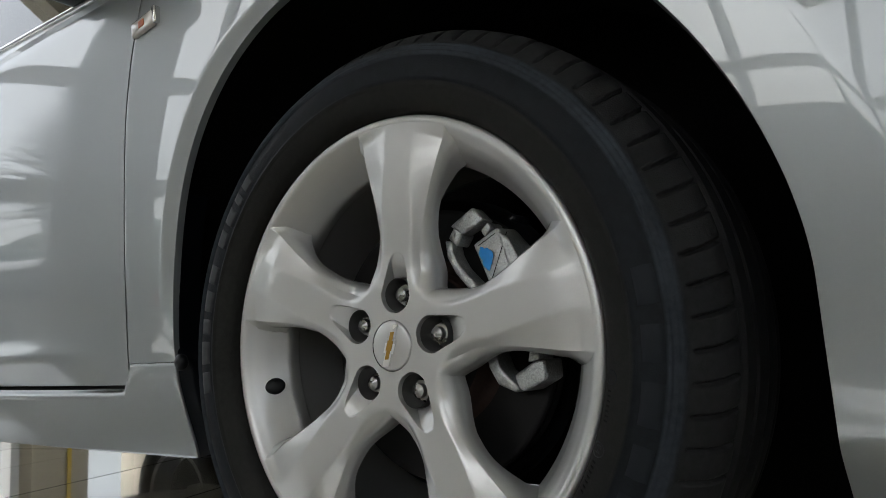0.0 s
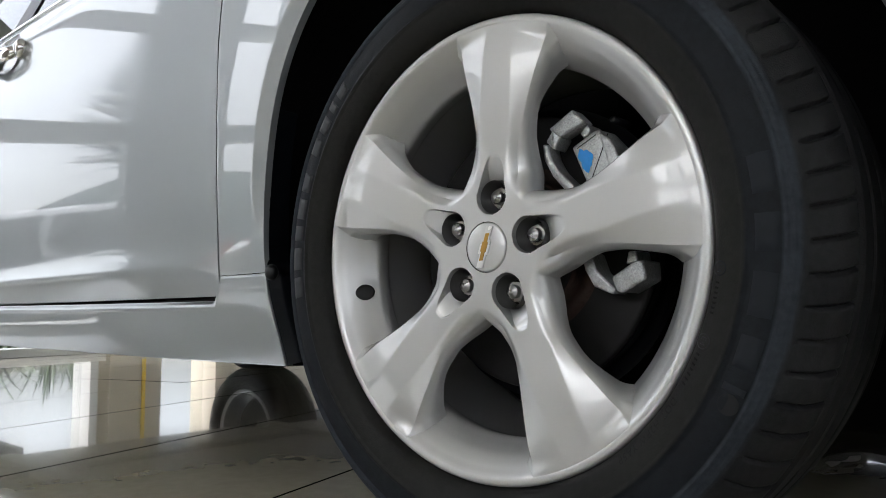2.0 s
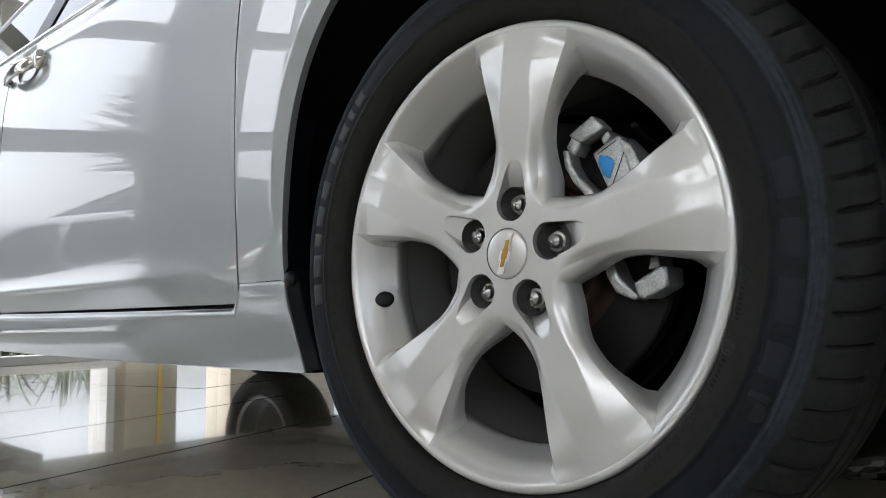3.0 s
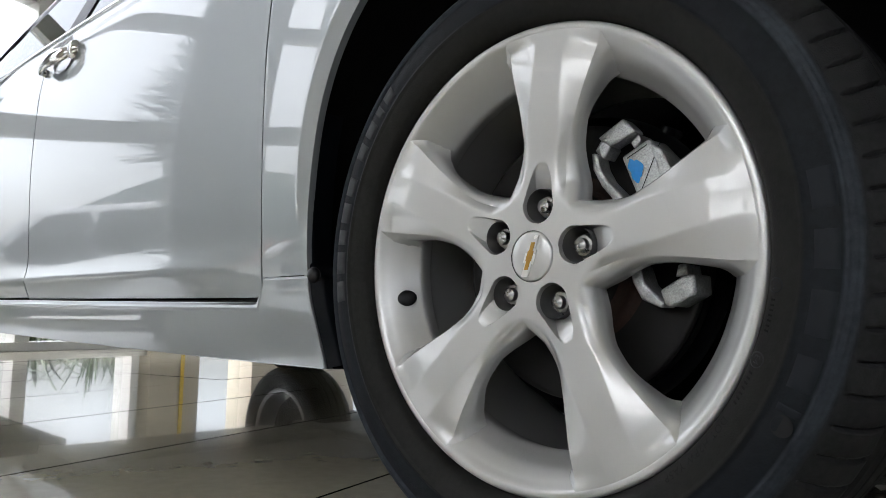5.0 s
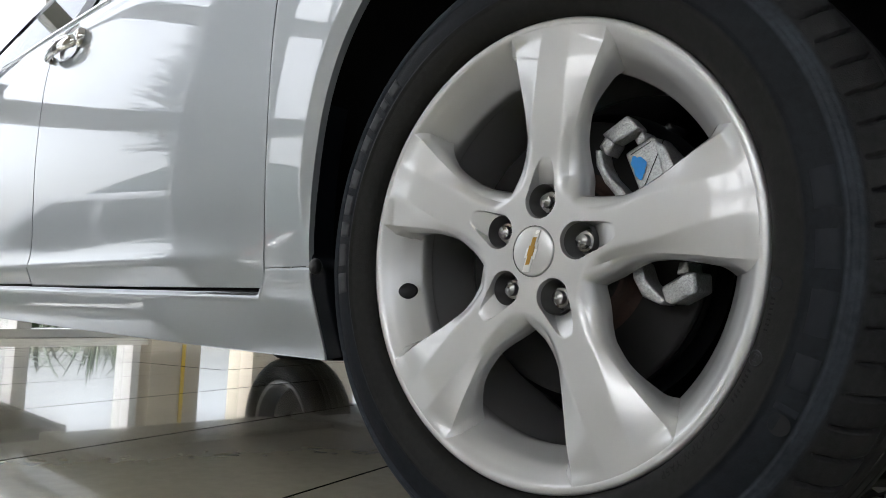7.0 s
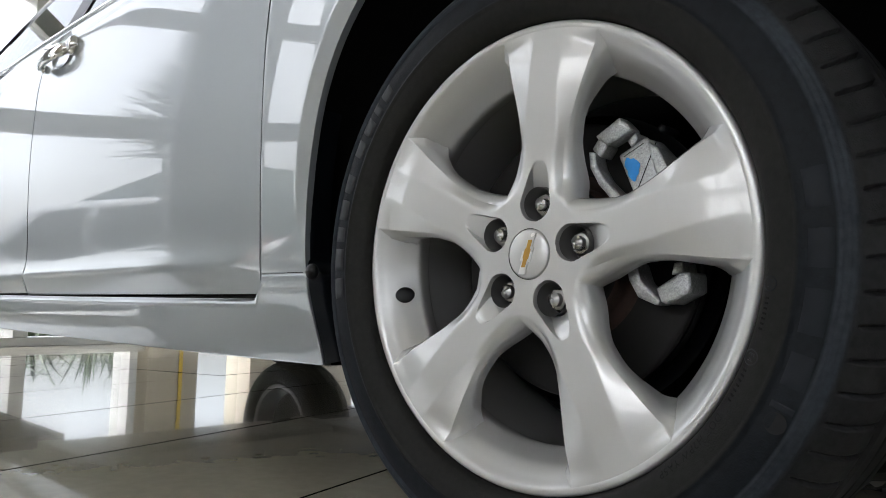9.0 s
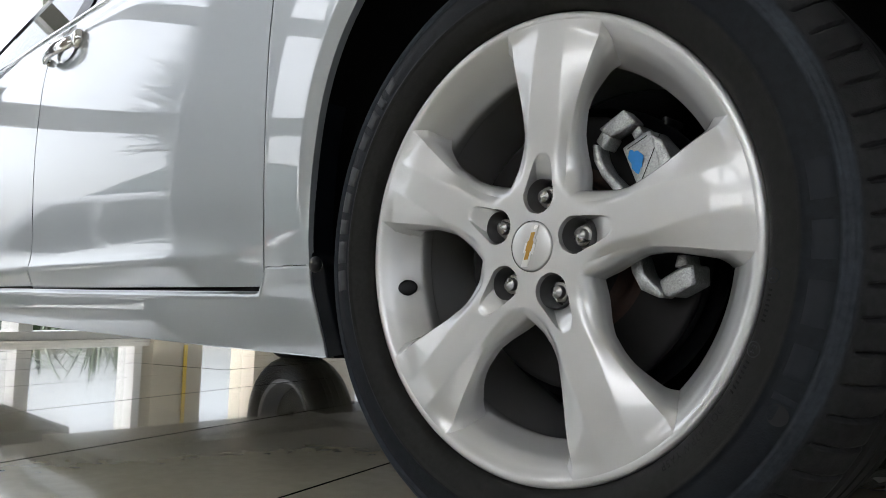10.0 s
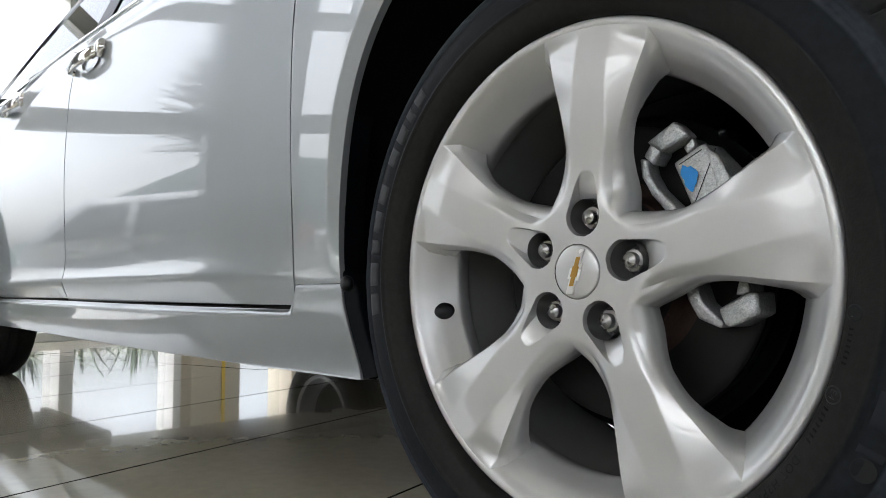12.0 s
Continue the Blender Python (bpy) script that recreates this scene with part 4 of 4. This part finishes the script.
def arc_block(a0, a1, r0, r1, proud=0.0006, bm=None, n=6):
    """A low raised block on the side wall between two angles and two radii."""
    own = bmesh.new()
    def f(u, v):
        w = min(1.0, max(0.0, (v - 0.15) / 0.7))
        uu = min(1.0, max(0.0, (u - 0.12) / 0.76))
        a, r = radians(lerp(a0, a1, uu)), lerp(r0, r1, w)
        edge = u in (0.0, 1.0) or v in (0.0, 1.0)
        return (r * math.cos(a), tyre_y(r) - (-0.0006 if edge else proud), r * math.sin(a))
    grid(f, n, 6, bm=own)
    return merge(bm, own)


def arc_ring(angle, rad, r, width=0.0009, proud=0.0006, bm=None):
    own = bmesh.new()
    c = Vector((r * math.cos(radians(angle)), 0, r * math.sin(radians(angle))))
    def f(u, v):
        q = (rad, rad + width, rad + width, rad)[int(round(v * 3))] if v < 1.1 else rad
        a = u * 2 * math.pi
        x, z = c.x + q * math.cos(a), c.z + q * math.sin(a)
        d = (-0.0004, -0.0004, proud, proud)[int(round(v * 3))]
        return (x, tyre_y(math.hypot(x, z)) - d, z)
    grid(f, 28, 3, close_u=True, bm=own)
    return merge(bm, own)


def tyre_text(text, size, r, start):
    """Words that run clockwise round the side wall, their tops outwards."""
    cu = bpy.data.curves.new("words", "FONT")
    cu.body = text
    cu.size = size
    cu.extrude = 0.0
    cu.space_character = 1.15
    tmp = new("words", cu)
    me = tmp.evaluated_get(bpy.context.evaluated_depsgraph_get()).to_mesh()
    bm = bmesh.new()
    bm.from_mesh(me)
    bpy.data.objects.remove(tmp)
    for v in bm.verts:
        a = radians(start) - v.co.x / r
        q = r + v.co.y
        v.co = Vector((q * math.cos(a), tyre_y(q) - 0.0005, q * math.sin(a)))
    return bm


def mark(name, bm, material, label=""):
    ob = part(name, bm, material, front_wheel, label, smooth=True)
    return tagged(ob, kind="stuff") if "approval" in name or "code" in name else ob


for a0, a1 in ((11.0, 4.0), (1.6, -5.0), (-7.4, -15.2), (-17.6, -23.6), (-26.0, -27.4)):
    mark("raised_bar", arc_block(a0, a1, 0.2755, 0.2940, 0.0005), RUBBER_MARK)
for a0, a1 in ((133.0, 137.0), (138.5, 141.0), (142.5, 147.0), (148.5, 153.0), (157.5, 162.5), (164.0, 169.5), (171.0, 175.0), (176.5, 182.5), (184.0, 189.5)):
    mark("raised_bar", arc_block(a0, a1, 0.2755, 0.2935, 0.0010), MARK_LIGHT)
mark("moulded_code", tyre_text("DOT H2PW YA5P", 0.0088, 0.2445, -34.0), MARK_DARK, "small moulded tyre code")


def approval(angle, r, rad, count, step, light):
    """A ringed approval sign with a row of small signs after it."""
    ring_bm = arc_ring(angle, rad, r, 0.0011)
    words = tyre_text("E4", 0.0072, r - 0.0026, angle + 0.95)
    mark("approval_mark", merge(ring_bm, words), light, "small ringed approval mark")
    row = bmesh.new()
    for i in range(count):
        a = angle - 2.3 - step * i
        arc_block(a, a - 0.68 * step, r - 0.0030, r + 0.0012, 0.0005, bm=row, n=3)
    mark("approval_row", row, MARK_DARK, "row of small moulded signs")


approval(-21.7, 0.2475, 0.0055, 7, 1.05, MARK_LIGHT)
approval(-7.9, 0.2480, 0.0050, 7, 0.95, RUBBER_MARK)

# round wear mark on the side wall
dot = bmesh.new()
dot_c = Vector((0.286 * math.cos(radians(-29.2)), 0, 0.286 * math.sin(radians(-29.2))))
grid(lambda u, v: (dot_c.x + 0.0085 * (1 - v) * math.cos(u * 2 * math.pi), tyre_y(0.286) - 0.0004 + 0.0002 * min(1.0, v * 4), dot_c.z + 0.0085 * (1 - v) * math.sin(u * 2 * math.pi)), 24, 5, close_u=True, bm=dot)
part("round_mark", dot, TRIM, front_wheel, "round dark moulded mark")

# ---- things round the car ----


def build_scrap(x, y, turn, length, wide=0.018):
    def f(u, v):
        s = (u - 0.5) * length
        w = (v - 0.5) * wide * (1 - abs(u - 0.45)) * (1 + 0.4 * math.sin(u * 19))
        return (s, w + 0.02 * (u - 0.5) ** 2, 0.004 + 0.006 * abs(math.sin(u * 5 + v)))
    ob = part("paper_scrap", grid(f, 20, 4), PAPER)
    ob.matrix_world = pose(x, y, 0, 0, 0, turn)
    return tagged(ob, "torn white paper scrap on the floor under the car", "paper")


build_scrap(0.134, 0.815, 79, 0.12)
build_scrap(0.283, 0.70, 97, 0.15, 0.034)

stripe = part("yellow_stripe", box(U0 + 0.145, U0 + 0.150, 3.575, 3.612, 0.06, 1.1, 0.001), YELLOW, smooth=False)
stripe.matrix_world = ROOM
tagged(stripe, "narrow yellow stripe on the beige pier", "stripe")


def leaf_fan(bm, count, length, rise, seed, spread=1.0, curl=0.5, width=0.03):
    """Long narrow leaves from one point, bowed over by their weight."""
    rnd = random.Random(seed)
    for _ in range(count):
        az = rnd.uniform(0, 2 * math.pi)
        up = rnd.uniform(*rise)
        ln = length * rnd.uniform(0.7, 1.1)
        def f(u, v):
            out = ln * u * math.cos(up) * spread
            h = ln * u * math.sin(up) - curl * ln * u * u
            wd = width * (1 - u) ** 0.7 * (v - 0.5) * 2
            return (out * math.cos(az) - wd * math.sin(az), out * math.sin(az) + wd * math.cos(az), h - abs(v - 0.5) * 0.02)
        grid(f, 6, 2, bm=bm)
    return bm


def build_palm(u, v, height, seed, label, fronds=26, length=1.5):
    base = ROOM @ Vector((u, v, -0.22))
    palm = new("palm")
    palm.location = base
    tagged(palm, label, "palm")
    def trunk(a, b):
        r = 0.13 * (1 - 0.35 * b) * (1 + 0.06 * math.sin(b * 60))
        return (r * math.cos(a * 2 * math.pi) + 0.05 * b, r * math.sin(a * 2 * math.pi), b * height)
    part("trunk", grid(trunk, 14, 60, close_u=True), BARK, palm, "ringed brown trunk")
    bm = bmesh.new()
    rnd = random.Random(seed)
    for _ in range(fronds):
        az = rnd.uniform(0, 2 * math.pi)
        level = rnd.uniform(-0.35, 1.0)
        up = rnd.uniform(0.15, 0.60) + 0.45 * level
        ln = length * lerp(1.0, 0.38, abs(level)) * rnd.uniform(0.75, 1.1)
        h0 = lerp(0.62, 1.0, level) * height
        bow = rnd.uniform(-0.05, 0.22)
        def leaf(u, v):
            out, h = ln * u * math.cos(up), h0 + ln * u * math.sin(up) - bow * ln * u * u
            wd = 0.0145 * (1 - u) ** 0.6 * (v - 0.5) * 2
            return (out * math.cos(az) - wd * math.sin(az) + 0.05, out * math.sin(az) + wd * math.cos(az), h + wd * 0.6)
        grid(leaf, 4, 1, bm=bm)
    part("crown", bm, LEAF, palm, "narrow spiky green leaves")
    return palm


build_palm(-6.4, -0.70, 3.55, 3, "spiky palm with narrow leaves outside the glazing", 1500, 0.86)


def build_yucca(u, v, seed, rise=(0.5, 1.5), curl=0.35, count=46):
    base = ROOM @ Vector((u, v, -0.22))
    bm = leaf_fan(bmesh.new(), count, 0.95, rise, seed, curl=curl, width=0.022)
    ob = part("spiky_plant", bm, LEAF)
    ob.location = base
    return tagged(ob, "spiky green plant outside the glazing", "plant", group="plants outside the glazing")


for k, (u, v) in enumerate(((-5.1, 2.1), (-5.3, 2.6), (-5.2, 2.95), (-5.2, 4.0), (-5.5, 1.2))):
    build_yucca(u, v, 20 + k)
for k, (u, v) in enumerate(((-5.75, 1.55), (-5.80, 2.35), (-5.70, 2.75), (-5.75, 3.95), (-5.85, 4.3), (-5.8, 0.9))):
    build_yucca(u, v, 40 + k, (0.95, 1.5), 0.22, 34)


def build_parked_car(u, v, turn):
    m = ROOM @ Matrix.Translation((u, v, -0.22)) @ Matrix.Rotation(turn, 4, "Z")
    c = new("parked_car")
    c.matrix_world = m
    tagged(c, "white saloon car parked outside the glazing", "car")
    def shape(x):
        h = 0.78 + 0.66 * sm(-2.0, -1.1, x) * (1 - sm(0.4, 1.25, x))
        return h - 0.12 * sm(1.2, 2.2, x)
    def hullf(a, b):
        x = lerp(-2.2, 2.2, a)
        t = b * 2 * math.pi
        hh = shape(x)
        wide = 0.86 * (1 - 0.5 * max(0, abs(x) - 1.7) ** 1.5)
        zz = 0.5 * (hh + 0.25) + 0.5 * (hh - 0.25) * math.copysign(abs(math.sin(t)) ** 0.6, math.sin(t))
        tuck = 1 - 0.28 * sm(0.85, 1.4, zz)
        return (x, wide * tuck * math.copysign(abs(math.cos(t)) ** 0.5, math.cos(t)), zz)
    part("body", grid(hullf, 60, 40, close_v=True), CAR_WHITE, c)
    def skin(x, z):
        return 0.86 * (1 - 0.28 * sm(0.85, 1.4, z)) + 0.006
    for s in (-1, 1):
        for nm, x0, x1, lean0, lean1 in (("front_side_window", -0.28, 0.62, 0.0, -0.42), ("rear_side_window", -1.22, -0.38, 0.30, 0.0)):
            part(nm, grid(lambda a, b: (lerp(x0 + lean0 * b, x1 + lean1 * b, a), s * skin(0, lerp(0.90, 1.30, b)), lerp(0.90, 1.30, b)), 10, 6), GLASS_GREY, c, "side window with reflected light put into its grey")
        part("door_rail", box(-1.5, 1.3, -0.012, 0.012, 0.52, 0.57, 0.006, m=pose(0, s * 0.868, 0)), TRIM, c)
        lamp = box(-0.10, 0.10, -0.02, 0.02, 0.66, 0.84, 0.015, m=pose(-2.02, s * 0.76, 0, 0, 0, s * 28))
        part("tail_lamp", lamp, TAIL, c, "red tail lamp")
        for x in (-1.35, 1.35):
            bm = revolve(fine_profile([(0.02, -0.02), (0.20, -0.02), (0.22, -0.035), (0.31, -0.03), (0.33, 0.0), (0.33, 0.14), (0.2, 0.16)], 0.03), 32)
            bm.transform(pose(x, -0.80, 0.33) if s < 0 else pose(x, 0.80, 0.33, 0, 0, 180))
            part("wheel", bm, RUBBER, c)
    return c


build_parked_car(-8.05, -0.08, radians(116))


# ---- floor tiles, each its own piece ----
TILE_SIZE, TILE_LONG, JOINT = 0.50, 1.80, 0.006
TILE_U, TILE_V = -0.392, -0.24


def tile_mesh():
    h, g = TILE_SIZE / 2 - JOINT / 2, TILE_LONG / 2 - JOINT / 2
    me = mesh_of("tile", box(-h, h, -g, g, -0.0028, 0.0), TILE, smooth=False)
    me.materials.append(GROUT)
    for p in me.polygons:
        p.material_index = 0 if p.normal.z > 0.5 else 1
    return me


tile_me = tile_mesh()
near = []
tip = random.Random(11)
for i in range(-9, 14):
    for j in range(-6, 9):
        u, v = TILE_U + (i + 0.5) * TILE_SIZE, TILE_V + (j + 0.5) * TILE_LONG
        if U0 + 0.1 < u < U1 and V0 + 0.1 < v < V1:
            near.append((math.hypot(u + 1.2, v - 0.8), u, v))
near.sort()
for d, u, v in near[:300]:
    ob = new("tile", tile_me)
    ob.parent = bed
    ob.location = (u, v, 0.0)
    ob.rotation_euler = (tip.uniform(-0.0006, 0.0006), tip.uniform(-0.0006, 0.0006), 0)
rest = bmesh.new()
h, g = TILE_SIZE / 2 - JOINT / 2, TILE_LONG / 2 - JOINT / 2
for d, u, v in near[300:]:
    quad = [rest.verts.new((u + a * h, v + b * g, 0.0)) for a, b in ((-1, -1), (1, -1), (1, 1), (-1, 1))]
    rest.faces.new(quad)
rest_ob = part("tiles", rest, TILE, bed, smooth=False)
tagged(rest_ob, kind="stuff")
